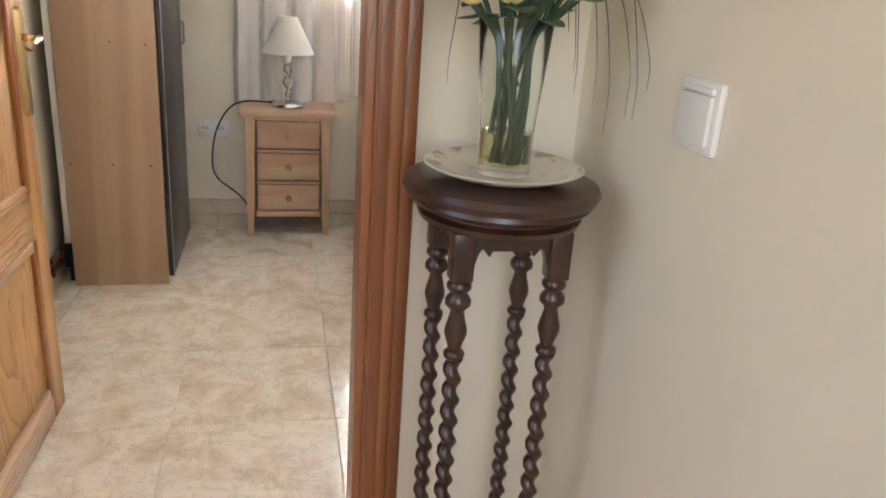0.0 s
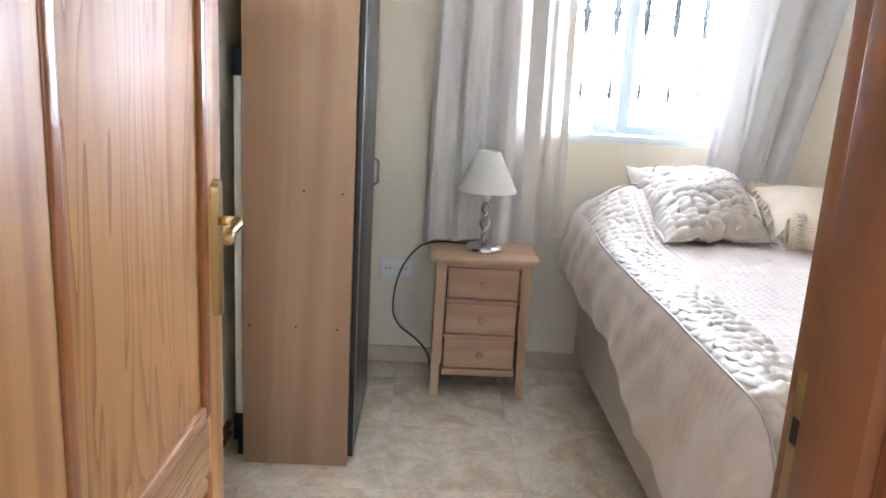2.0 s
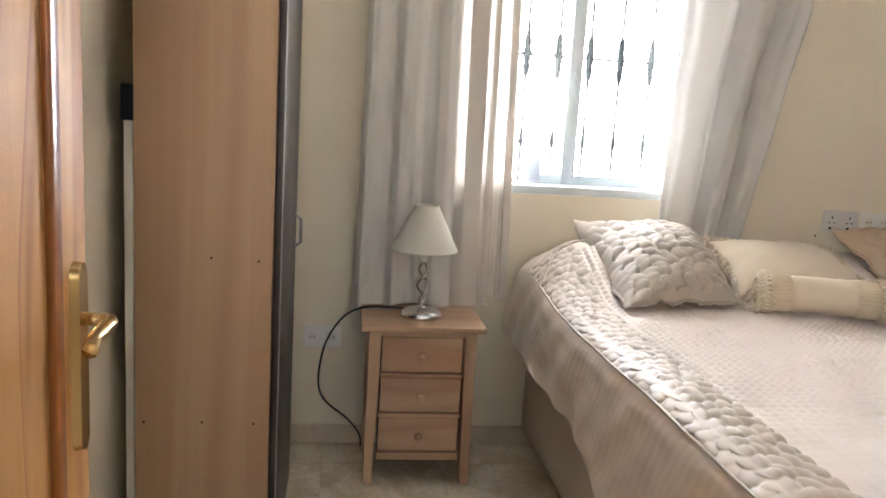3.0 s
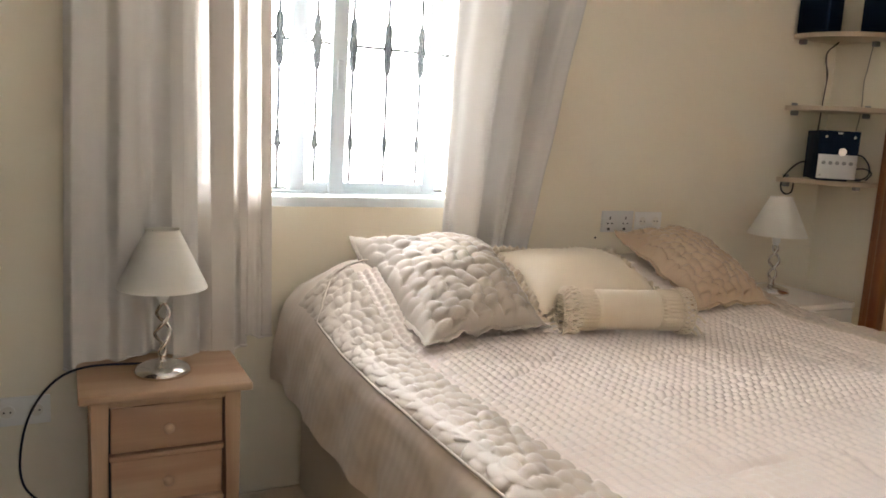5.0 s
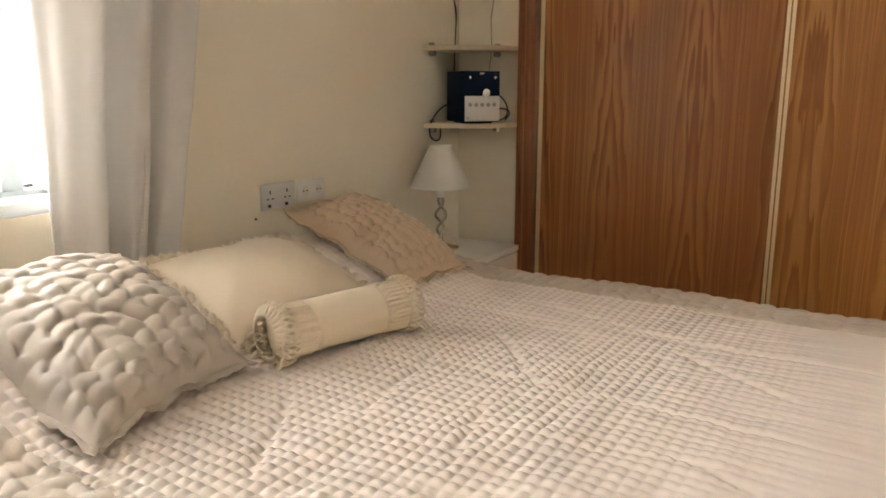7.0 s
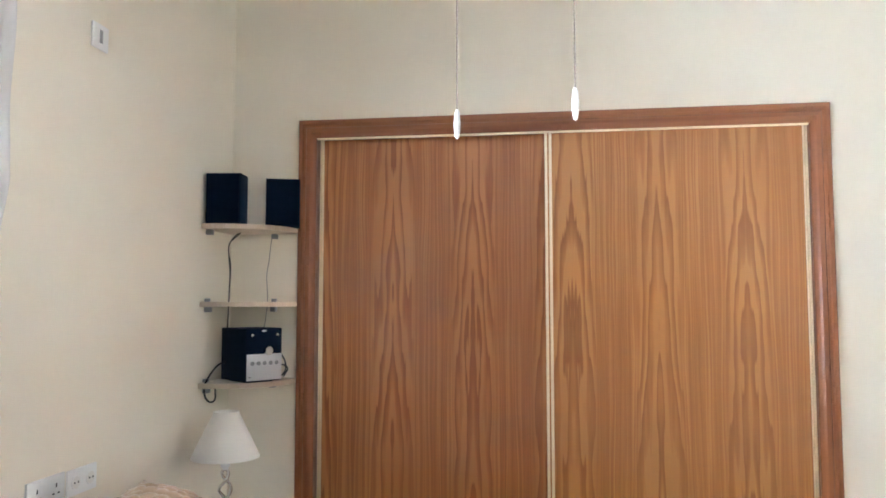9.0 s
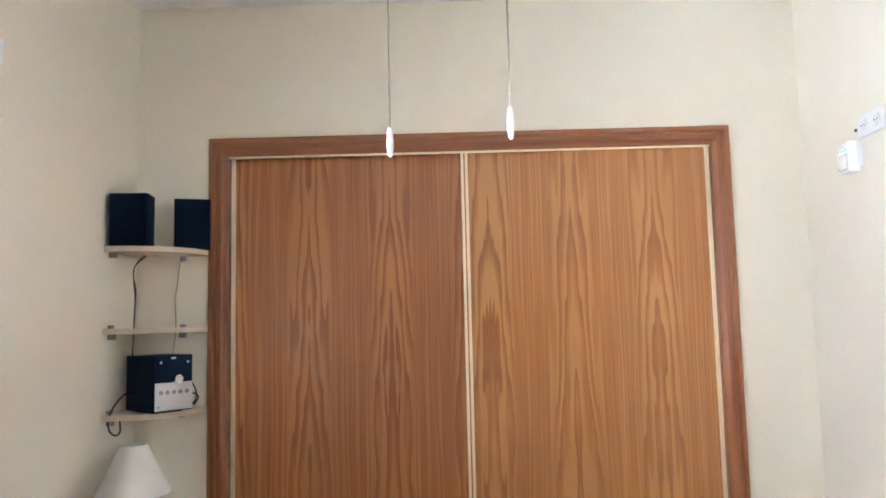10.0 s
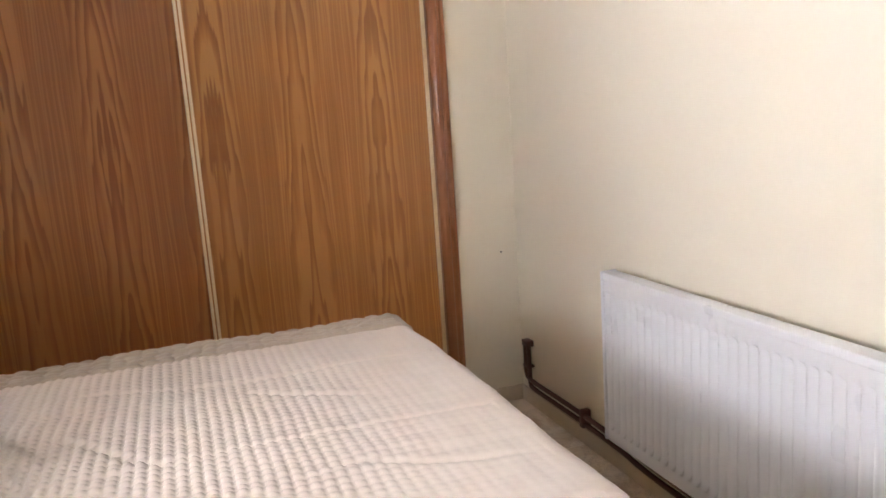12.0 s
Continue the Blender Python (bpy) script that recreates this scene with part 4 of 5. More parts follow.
    panel("head_panel", L0 - 0.002, R1 + 0.002, HEAD - 0.004, BY1, 110, 40, lambda u, v: headf(u, v) - 0.005, SATIN, "smooth satin over the pillows")
    bm = bmesh.new()
    pts = [cover_point(L0, BY0 - 0.24 + (3.75 - BY0 + 0.24) * k / 60, 0.008) for k in range(61)]
    pts += [cover_point(L0 + 0.02 + 0.1 * (k / 8), 3.76 + 0.16 * math.sin(k / 8 * 1.57), 0.008) for k in range(1, 9)]
    pts += [cover_point(L0 + 0.12 + 0.04 * k, 3.92 + 0.002 * k, 0.008) for k in range(1, 6)]
    tube(bm, pts, 0.0035, 6)
    part("piping", bm, PEBBLE, sp, "corded piping seam", True)
    bm = bmesh.new()
    tube(bm, [cover_point(R1, BY0 - 0.24 + (3.9 - BY0 + 0.24) * k / 60, 0.006) for k in range(61)], 0.0035, 6)
    part("piping", bm, PEBBLE, sp, "corded piping seam", True)


build_bed()


def build_cushion(name, label, tl, tr, bl, br, thick, m, pebble=False, ruffle=False, sag=0.0):
    """A soft cushion through four corners, fullest in the middle, with a pinched edge."""
    tl, tr, bl, br = (Vector(c) for c in (tl, tr, bl, br))
    ob = thing(name, tuple((bl + br) / 2), label, "cushion")
    n = ((br - bl).cross(tl - bl)).normalized()
    N1 = 110 if pebble else 60

    def at(side):
        def fn(u, v):
            p = bl * (1 - u) * (1 - v) + br * u * (1 - v) + tl * (1 - u) * v + tr * u * v
            cu, cv = 2 * u - 1, 2 * v - 1
            prof = max(0.0, (1 - abs(cu) ** 2.6)) ** 0.62 * max(0.0, (1 - abs(cv) ** 2.6)) ** 0.62
            h = thick * prof * (0.5 if side > 0 else (0.22 if pebble else 0.42))
            # the edges draw in between the corners
            mid = (bl + br + tl + tr) / 4
            p = p + (mid - p) * 0.10 * ((1 - cu * cu) * abs(cv) ** 4 + (1 - cv * cv) * abs(cu) ** 4)
            if sag:
                # the loose edge sinks on to the bed
                p.z -= sag * 4 * v * (1 - v) * (1 - u) ** 1.5
            w = noise.noise(Vector((u * 3 + p.x, v * 3, side))) * 0.014 * prof
            crease = 0.006 * math.sin(9 * math.atan2(cv, cu) + 4 * u) * smooth(0.5, 1.0, max(abs(cu), abs(cv)))
            if pebble and side > 0:
                h += 0.0155 * puff(v * 0.46, u * 0.46, 0.033, 1.5, 4.0) * min(1, prof * 2.5 + 0.15)
            return p + n * (side * h + w + crease)
        return fn

    bm = bmesh.new()
    for s in (1, -1):
        grid(bm, N1 if s > 0 else 30, N1 if s > 0 else 30, at(s))
    body = part("cover", bm, m, ob, "", True)
    if pebble or ruffle:
        bm = bmesh.new()
        edge = [at(1)(k / 40, 0) for k in range(40)] + [at(1)(1, k / 40) for k in range(40)] + [at(1)(1 - k / 40, 1) for k in range(40)] + [at(1)(0, 1 - k / 40) for k in range(41)]
        if ruffle:
            c = (bl + br + tl + tr) / 4
            pts = []
            for i in range(len(edge) * 3 - 2):
                k, f = divmod(i, 3)
                p = edge[k].lerp(edge[min(k + 1, len(edge) - 1)], f / 3)
                d = (p - c).normalized()
                pts.append(p + d * (0.015 + 0.012 * math.sin(i * 2.3)) + n * 0.012 * math.cos(i * 2.3))
            tube(bm, pts, 0.0115, 6)
            part("braid_trim", bm, IVORY, ob, "twisted braid edging", True)
        else:
            ring = []
            c = (bl + br + tl + tr) / 4
            for i, p in enumerate(edge[:-1]):
                d = (p - c).normalized()
                wv = 0.005 * math.sin(i * 0.7) + 0.004 * math.sin(i * 1.9)
                ring.append((bm.verts.new(p - d * 0.006), bm.verts.new(p + d * 0.015 + n * wv), bm.verts.new(p + d * 0.015 + n * (wv - 0.004)), bm.verts.new(p - d * 0.006 - n * 0.006)))
            for a, b in zip(ring, ring[1:] + ring[:1]):
                for k in range(3):
                    bm.faces.new((a[k], b[k], b[k + 1], a[k + 1]))
            part("flange", bm, m, ob, "flat satin edge flange", True)
    return ob


build_cushion("cushion", "cream puffed square cushion propped at the bed head", (0.715, 4.035, 0.962), (1.105, 3.87, 0.985), (0.715, 3.415, 0.785), (1.14, 3.49, 0.782), 0.18, PUFFED, True, sag=0.055)
build_cushion("cushion", "plain ivory cushion with twisted braid edging", (1.22, 3.94, 0.925), (1.73, 3.95, 0.915), (1.165, 3.565, 0.79), (1.70, 3.53, 0.785), 0.16, IVORY, False, True)
build_cushion("cushion", "beige puffed square cushion leaning against the wall", (1.765, 3.96, 0.985), (2.09, 3.935, 1.01), (1.79, 3.535, 0.79), (2.165, 3.54, 0.785), 0.15, mat_cloth("beige_puffed_fabric", (0.53, 0.39, 0.27), 800, 0.45, 0.3), True)


def build_bolster():
    ob = thing("bolster_cushion", (1.37, 3.43, 0.765), "ivory bolster cushion with gathered bands and tasselled ends", "cushion")
    a, b, r = Vector((1.215, 3.475, 0.83)), Vector((1.55, 3.385, 0.83)), 0.064
    d = (b - a).normalized()
    side = Vector((-d.y, d.x, 0))
    up = Vector((0, 0, 1))

    def roll(t, ang, rad):
        return a + d * t + (math.cos(ang) * side + math.sin(ang) * up) * rad

    L = (b - a).length
    bm = bmesh.new()

    def body(u, v):
        ang = 2 * math.pi * v
        rr = r * (1 + 0.03 * noise.noise(Vector((u * 4, math.cos(ang), math.sin(ang)))))
        if u < 0.2 or u > 0.78:
            rr += 0.0028 * math.sin(ang * 34)
        for c in (0.2, 0.78):
            rr -= 0.006 * math.exp(-((u - c) / 0.012) ** 2)
        sag = 0.006 * max(0, -math.sin(ang))
        return roll(L * u, ang, rr - sag)
    grid(bm, 70, 160, body)
    part("cover", bm, IVORY, ob, "", True)
    for t, s in ((0.0, -1), (L, 1)):
        bm = bmesh.new()
        def cap(u, v):
            ang = 2 * math.pi * v
            rad = r * u
            return roll(t + s * (0.012 * math.sqrt(max(0, 1 - u * u)) - 0.045 * math.exp(-(u / 0.6) ** 2)), ang, rad + 0.002 * math.sin(ang * 30) * u)
        grid(bm, 14, 120, cap)
        part("end_cap", bm, IVORY, ob, "gathered round end", True)
        bm = bmesh.new()
        rng = random.Random(5 + int(s))
        for k in range(56):
            # a knotted cord from the cover over the rim and into the hollow end
            ang = 2 * math.pi * k / 56
            out = (math.cos(ang) * side + math.sin(ang) * up)
            tw = 0.05 * (1 if k % 2 else -1)
            pts = []
            for q in range(13):
                g = q / 12
                rad = r + 0.003 + 0.005 * math.sin(math.pi * min(1.0, g * 1.15)) - 0.02 * max(0.0, g - 0.7) / 0.3
                p = roll(t + s * (-0.012 + 0.05 * g), ang + tw * math.sin(g * 9.4), rad)
                pts.append(Vector((p.x, p.y, max(p.z, 0.768))))
            tube(bm, pts, 0.0035, 6, [0.0028 + 0.0016 * abs(math.sin(q * 1.57)) for q in range(13)])
            if k % 4 == 0 and out.z < 0.2:
                tip = pts[-4] + d * s * rng.uniform(0.015, 0.03) + out * 0.012
                tip.z = max(tip.z - 0.02, 0.766)
                tube(bm, curve_points([pts[-4], pts[-4].lerp(tip, 0.5) + up * 0.004, tip], 4), 0.0035, 6)
        part("fringe", bm, IVORY, ob, "knotted cord fringe", True)


build_bolster()

# ---- bedside tables and lamps ----


def build_oak_stand():
    t = thing("bedside_table", (0.106, 3.93, 0), "pale oak bedside table with three drawers", "bedside table")
    x0, x1, y0, y1 = -0.088, 0.300, 3.762, 4.09
    bm = bmesh.new()
    quad_box(bm, -0.118, 0.331, 3.742, 4.105, 0.582, 0.606, 0.006, 3)
    part("tabletop", bm, OAK, t, "", 40)
    for lx, ly, sx, sy in ((x0, y0, 1, 1), (x1 - 0.044, y0, -1, 1), (x0, y1 - 0.044, 1, -1), (x1 - 0.044, y1 - 0.044, -1, -1)):
        bm = bmesh.new()
        vs = quad_box(bm, lx, lx + 0.044, ly, ly + 0.044, 0, 0.582)
        cut = 0.10
        for v in list(vs):
            if v.co.z < 0.01:
                if (sx > 0 and v.co.x > lx + 0.04):
                    v.co.x -= 0.014
                if (sx < 0 and v.co.x < lx + 0.004):
                    v.co.x += 0.014
        part("leg", bm, OAK_Z, t)
    for a in (x0 + 0.008, x1 - 0.026):
        part_box("side_panel", (a, a + 0.018, y0 + 0.044, y1 - 0.044, 0.09, 0.582), OAK_Z, t)
    part_box("back_panel", (x0 + 0.044, x1 - 0.044, y1 - 0.02, y1 - 0.008, 0.09, 0.582), OAK, t)
    a, b = x0 + 0.044, x1 - 0.044
    # Near-black sheet standing in for the shade in the drawer gaps.
    part_box("drawer_gap_shade", (a, b, y0 + 0.03, y0 + 0.04, 0.12, 0.575), DARK, t)
    for z0, z1 in ((0.562, 0.582), (0.410, 0.424), (0.258, 0.272), (0.095, 0.122)):
        part_box("rail", (a, b, y0 + 0.001, y0 + 0.03, z0, z1), OAK, t, "", 0.002)
    for z0, z1 in ((0.4265, 0.5595), (0.2745, 0.4075), (0.1245, 0.2555)):
        dr = part_box("drawer_front", (a + 0.004, b - 0.004, y0 + 0.010, y0 + 0.029, z0 + 0.002, z1 - 0.002), OAK, t, "", 0.003)
        bm = bmesh.new()
        prof = [(0.006, 0.0), (0.0055, 0.008), (0.009, 0.013), (0.0145, 0.019), (0.0145, 0.024), (0.010, 0.029), (0.0, 0.031)]
        zc, xc = (z0 + z1) / 2, (a + b) / 2
        lathe(bm, prof, 18)
        bmesh.ops.transform(bm, matrix=pose(xc, y0 + 0.010, zc, 90, 0, 0), verts=bm.verts)
        part("knob", bm, OAK, dr, "", True)


build_oak_stand()


def build_white_stand():
    t = thing("bedside_table", (2.6, 3.9, 0), "plain white bedside cabinet beside the wardrobe", "bedside table")
    x0, x1, y0, y1 = 2.385, 2.828, 3.672, 4.105
    part_box("tabletop", (x0, x1, y0, y1, 0.705, 0.728), WHITE_LAQ, t, "", 0.003)
    for a in (x0 + 0.004, x1 - 0.022):
        part_box("side_panel", (a, a + 0.018, y0 + 0.012, y1, 0, 0.705), WHITE_LAQ, t, "", 0.002)
    part_box("back_panel", (x0 + 0.022, x1 - 0.022, y1 - 0.01, y1 - 0.002, 0.05, 0.705), WHITE_LAQ, t)
    part_box("bottom", (x0 + 0.022, x1 - 0.022, y0 + 0.02, y1 - 0.01, 0.05, 0.068), WHITE_LAQ, t)
    for z0, z1 in ((0.06, 0.28), (0.284, 0.504), (0.508, 0.70)):
        d = part_box("drawer_front", (x0 + 0.006, x1 - 0.006, y0 + 0.002, y0 + 0.018, z0, z1), WHITE_LAQ, t, "", 0.003)
        bm = bmesh.new()
        tube(bm, [((x0 + x1) / 2, y0 + 0.002, (z0 + z1) / 2), ((x0 + x1) / 2, y0 - 0.018, (z0 + z1) / 2)], 0.012, 14)
        part("knob", bm, WHITE_LAQ, d, "", 35)


build_white_stand()


def build_lamp():
    lamp = new("table_lamp")
    tagged(lamp, "table lamp with twisted nickel stem and cream cone shade", "lamp", "pair of bedside lamps")
    bm = bmesh.new()
    lathe(bm, [(0.074, 0.0), (0.078, 0.004), (0.078, 0.010), (0.070, 0.020), (0.052, 0.029), (0.030, 0.035), (0.013, 0.040), (0.011, 0.052), (0.013, 0.056), (0.0, 0.058)], 48)
    part("base", bm, CHROME, lamp, "polished nickel base", True)
    bm = bmesh.new()
    for ph in (0, math.pi):
        pts = []
        for k in range(61):
            u = k / 60
            r = 0.021 * math.sin(math.pi * min(1, max(0, u))) ** 0.5 if 0 < u < 1 else 0.002
            a = ph + u * 2 * math.pi * 1.2
            pts.append((r * math.cos(a), r * math.sin(a), 0.052 + 0.16 * u))
        tube(bm, pts, 0.0058, 10)
    part("stem", bm, CHROME, lamp, "two twisted nickel rods", True)
    bm = bmesh.new()
    lathe(bm, [(0.010, 0.208), (0.011, 0.214), (0.0165, 0.22), (0.0165, 0.27), (0.012, 0.275)], 20)
    holder = part("lamp_holder", bm, WHITE, lamp, "", 35)
    bm = bmesh.new()
    lathe(bm, [(0.012, 0.275), (0.017, 0.285), (0.026, 0.31), (0.02, 0.335), (0.0, 0.345)], 20)
    part("bulb", bm, WHITE_LAQ, holder, "", True)
    bm = bmesh.new()
    prof_o = [(0.122, 0.252), (0.1215, 0.256), (0.046, 0.412), (0.0465, 0.417)]
    prof_i = [(0.0445, 0.417), (0.0445, 0.412), (0.120, 0.256), (0.1205, 0.252)]
    seg = 48
    rings = []
    for r, z in prof_o + prof_i:
        rings.append([bm.verts.new((r * math.cos(2 * math.pi * i / seg), r * math.sin(2 * math.pi * i / seg), z)) for i in range(seg)])
    for a, b in zip(rings, rings[1:] + rings[:1]):
        for i in range(seg):
            bm.faces.new((a[i], a[(i + 1) % seg], b[(i + 1) % seg], b[i]))
    shade = part("shade", bm, SHADE, lamp, "cream fabric cone shade", 40)
    bm = bmesh.new()
    for k in range(3):
        a = 2 * math.pi * k / 3
        tube(bm, [(0.015 * math.cos(a), 0.015 * math.sin(a), 0.272), (0.045 * math.cos(a), 0.045 * math.sin(a), 0.408)], 0.0012, 5)
    part("shade_carrier", bm, STEEL, shade)
    return lamp


lamp = build_lamp()
lamp.matrix_basis = pose(0.105, 3.895, 0.606)
copy_thing(lamp, pose(2.60, 3.915, 0.728, 0, 0, 65))


def cable(name, label, pts, r, m=BLACK, n=10):
    bm = bmesh.new()
    tube(bm, curve_points(pts, n), r, 7)
    return tagged(part(name, bm, m, None, "", True), label, "cable")


cable("lamp_cable", "black lamp cable trailing from the bedside table", [(0.09, 3.97, 0.612), (0.02, 3.99, 0.611), (-0.09, 3.985, 0.613), (-0.165, 4.0, 0.58), (-0.225, 4.06, 0.49), (-0.26, 4.11, 0.38), (-0.27, 4.115, 0.26), (-0.24, 4.1, 0.19), (-0.15, 4.09, 0.12), (-0.10, 4.08, 0.06), (-0.09, 4.075, 0.008)], 0.0036)
cable("lamp_cable", "black lamp cable on the white bedside table", [(2.56, 3.95, 0.735), (2.50, 3.98, 0.735), (2.44, 4.0, 0.75), (2.40, 4.01, 0.755), (2.36, 4.03, 0.72), (2.35, 4.1, 0.5), (2.35, 4.11, 0.12), (2.35, 4.11, 0.006)], 0.0036)

# ---- curtains ----


def curtain_sheet(c, left, right, z0, z1, folds, seed, y, m, depth=1.0, pleats=(), slope=0.018):
    """One width of cloth under a curtain; each pleat (place, width) doubles the cloth back on itself."""
    rng = random.Random(seed)
    ph = [rng.random() * 6.28 for _ in range(4)]

    def fn(u, v):
        x = left(v) + (right(v) - left(v)) * (u + 0.012 * math.sin(u * folds * 9 + ph[0]) * (1 - v * 0.4))
        a = 0.028 * math.sin(2 * math.pi * folds * u + ph[1] + 0.5 * v) + 0.013 * math.sin(2 * math.pi * folds * 2.3 * u + ph[2] - v)
        a *= depth * (0.75 + 0.5 * noise.noise(Vector((u * 5, v * 1.2, seed))))
        a += 0.008 * depth * noise.noise(Vector((u * 9, v * 7, seed + 2)))
        for at, wide, lean in pleats:
            t = (u - at - lean * (1 - v)) / 0.05
            x -= wide * t * math.exp(-t * t) * 2.3
            a -= 0.016 * math.exp(-(t / 1.3) ** 2)
        zz = z0 + (z1 - z0) * v + (0.012 * math.sin(u * 7 + ph[3]) + slope * (u - 0.5)) * (1 - v)
        return Vector((x, min(y + a, N - 0.008), zz))
    bm = bmesh.new()
    grid(bm, 240, 90, fn)
    part("cloth", bm, m, c, "thin pale cloth with soft folds", True)
    bm = bmesh.new()
    tube(bm, [fn(k / 160, 0.0) + Vector((0, -0.002, 0.004)) for k in range(161)], 0.0035, 6)
    part("hem", bm, m, c, "stitched hem", True)


c = thing("curtain", (0.12, 4.055, 0.62), "sheer pale linen curtain, doubled outside and thin over the window", "curtain", "pair of curtains")
curtain_sheet(c, lambda v: -0.155 + 0.03 * v, lambda v: 0.235 - 0.03 * v, 0.605, 2.36, 2.6, 3, 4.05, LINEN, 0.8, ((0.82, 0.03, 0.0),))
curtain_sheet(c, lambda v: 0.13 + 0.02 * v, lambda v: 0.385 - 0.03 * v, 0.60, 2.36, 1.6, 5, 4.085, SHEER, 0.5, ((0.62, 0.045, 0.06), (0.97, 0.02, 0.0)))
curtain_sheet(c, lambda v: 0.35 + 0.0 * v, lambda v: 0.455 - 0.035 * v, 0.635, 2.36, 0.8, 9, 4.10, SHEER, 0.35, ((0.93, 0.02, 0.03),))
c = thing("curtain", (1.25, 4.055, 0.8), "sheer pale linen curtain drawn in below the sill", "curtain", "pair of curtains")
curtain_sheet(c, lambda v: 1.055 + 0.02 * v, lambda v: 1.37 + 0.21 * min(1, v * 1.5), 0.80, 2.36, 2.9, 8, 4.055, LINEN, 1.5, ((0.3, 0.025, 0.0), (0.62, 0.025, 0.05)))
rod = thing("curtain_rod", (0.72, 4.06, 2.37), "slim white curtain rod above the window", "curtain rod")
bm = bmesh.new()
tube(bm, [(-0.25, 4.06, 2.372), (1.70, 4.06, 2.372)], 0.009, 12)
part("rod", bm, WHITE, rod, "", True)
for x in (-0.18, 0.72, 1.63):
    part_box("bracket", (x - 0.008, x + 0.008, 4.05, N, 2.362, 2.382), WHITE, rod)

# ---- corner shelves with the stereo ----


def build_shelf(ztop, tagtext):
    s = thing("corner_shelf", (2.98, 4.0, ztop - 0.02), tagtext, "shelf", "corner shelves")
    bm = bmesh.new()
    cx, cy = E - 0.001, N - 0.001
    prof = []
    n = 28
    for k in range(n + 1):
        a = math.pi + (math.pi / 2) * k / n
        rx, ry = 0.297, 0.312
        prof.append((cx + rx * math.copysign(abs(math.cos(a)) ** 0.9, math.cos(a)), cy + ry * math.copysign(abs(math.sin(a)) ** 0.9, math.sin(a))))
    prof.append((cx, cy))
    lo = [bm.verts.new((x, y, ztop - 0.02)) for x, y in prof]
    hi = [bm.verts.new((x, y, ztop)) for x, y in prof]
    m = len(prof)
    for i in range(m):
        bm.faces.new((lo[i], lo[(i + 1) % m], hi[(i + 1) % m], hi[i]))
    bm.faces.new(hi)
    bm.faces.new(lo[::-1])
    part("board", bm, MAPLE, s, "", 40)
    for bx, by in ((2.865, N), (E, 3.93)):
        d = (bx - 0.012, bx + 0.012, by - 0.028, by - 0.001, ztop - 0.042, ztop - 0.0205) if by == N else (bx - 0.028, bx - 0.001, by - 0.012, by + 0.012, ztop - 0.042, ztop - 0.0205)
        part_box("bracket", d, STEEL, s, "small grey shelf support", 0.003)
        if ztop < 1.7:
            e = (bx - 0.01, bx + 0.01, by - 0.02, by - 0.001, ztop + 0.0005, ztop + 0.014) if by == N else (bx - 0.02, bx - 0.001, by - 0.01, by + 0.01, ztop + 0.0005, ztop + 0.014)
            part_box("clip", e, STEEL, s, "", 0.002)
    return s


build_shelf(1.862, "pale rounded corner shelf carrying two small loudspeakers")
build_shelf(1.545, "empty pale rounded corner shelf")
build_shelf(1.219, "pale rounded corner shelf carrying a small stereo")


def boxy(name, label, cat, cx, cy, z0, w, d, h, turn, taper=0.0):
    ob = thing(name, (cx, cy, z0), label, cat)
    m = pose(cx, cy, 0, 0, 0, turn)

    def add(nm, dims, mat, parent=ob, bevel=0.002, lab=""):
        bm = bmesh.new()
        quad_box(bm, *dims, bevel=bevel)
        bmesh.ops.transform(bm, matrix=m, verts=bm.verts)
        return part(nm, bm, mat, parent, lab, 35)
    return ob, add, m


for cx, cy, turn in ((2.868, 4.052, -84), (3.04, 3.872, -72)):
    w, d, h = 0.142, 0.115, 0.205
    ob, add, m = boxy("loudspeaker", "small black box loudspeaker on the corner shelf", "loudspeaker", cx, cy, 1.862, w, d, h, turn)
    add("cabinet", (-w / 2, w / 2, -d / 2 + 0.012, d / 2, 1.8625, 1.8625 + h), NAVY)
    add("grille_cloth", (-w / 2 + 0.004, w / 2 - 0.004, -d / 2, -d / 2 + 0.0115, 1.8665, 1.8625 + h - 0.004), SPEAKER_CLOTH, lab="black cloth front")

w, d, h = 0.165, 0.20, 0.212
amp, add, m = boxy("stereo_unit", "compact black stereo with silver front panel and knob", "stereo", 2.945, 3.965, 1.219, w, d, h, -38)
body = add("case", (-w / 2, w / 2, -d / 2, d / 2, 1.2265, 1.2265 + h), NAVY)
front = add("front_panel", (-w / 2 + 0.004, w / 2 - 0.002, -d / 2 - 0.005, -d / 2 - 0.0002, 1.2305, 1.2305 + 0.105), SILVER, lab="silver control panel")
for i in range(5):
    bm = bmesh.new()
    x = -0.055 + 0.0275 * i
    tube(bm, [(x, -d / 2 - 0.004, 1.299), (x, -d / 2 - 0.0075, 1.299)], 0.0085, 16)
    tube(bm, [(x, -d / 2 - 0.007, 1.299), (x, -d / 2 - 0.0085, 1.299)], 0.0058, 16)
    bmesh.ops.transform(bm, matrix=m, verts=bm.verts)
    part("button", bm, STEEL, front, "round grey button", 35)
bm = bmesh.new()
tube(bm, [(0.012, -d / 2, 1.348), (0.012, -d / 2 - 0.022, 1.348)], 0.017, 24)
bmesh.ops.transform(bm, matrix=m, verts=bm.verts)
part("volume_knob", bm, CHROME, amp, "bright metal volume knob", 35)
for x in (-0.055, 0.06):
    bm = bmesh.new()
    tube(bm, [(x, -d / 2, 1.412), (x, -d / 2 - 0.004, 1.412)], 0.0055, 12)
    bmesh.ops.transform(bm, matrix=m, verts=bm.verts)
    part("screw", bm, CHROME, amp, "", 35)
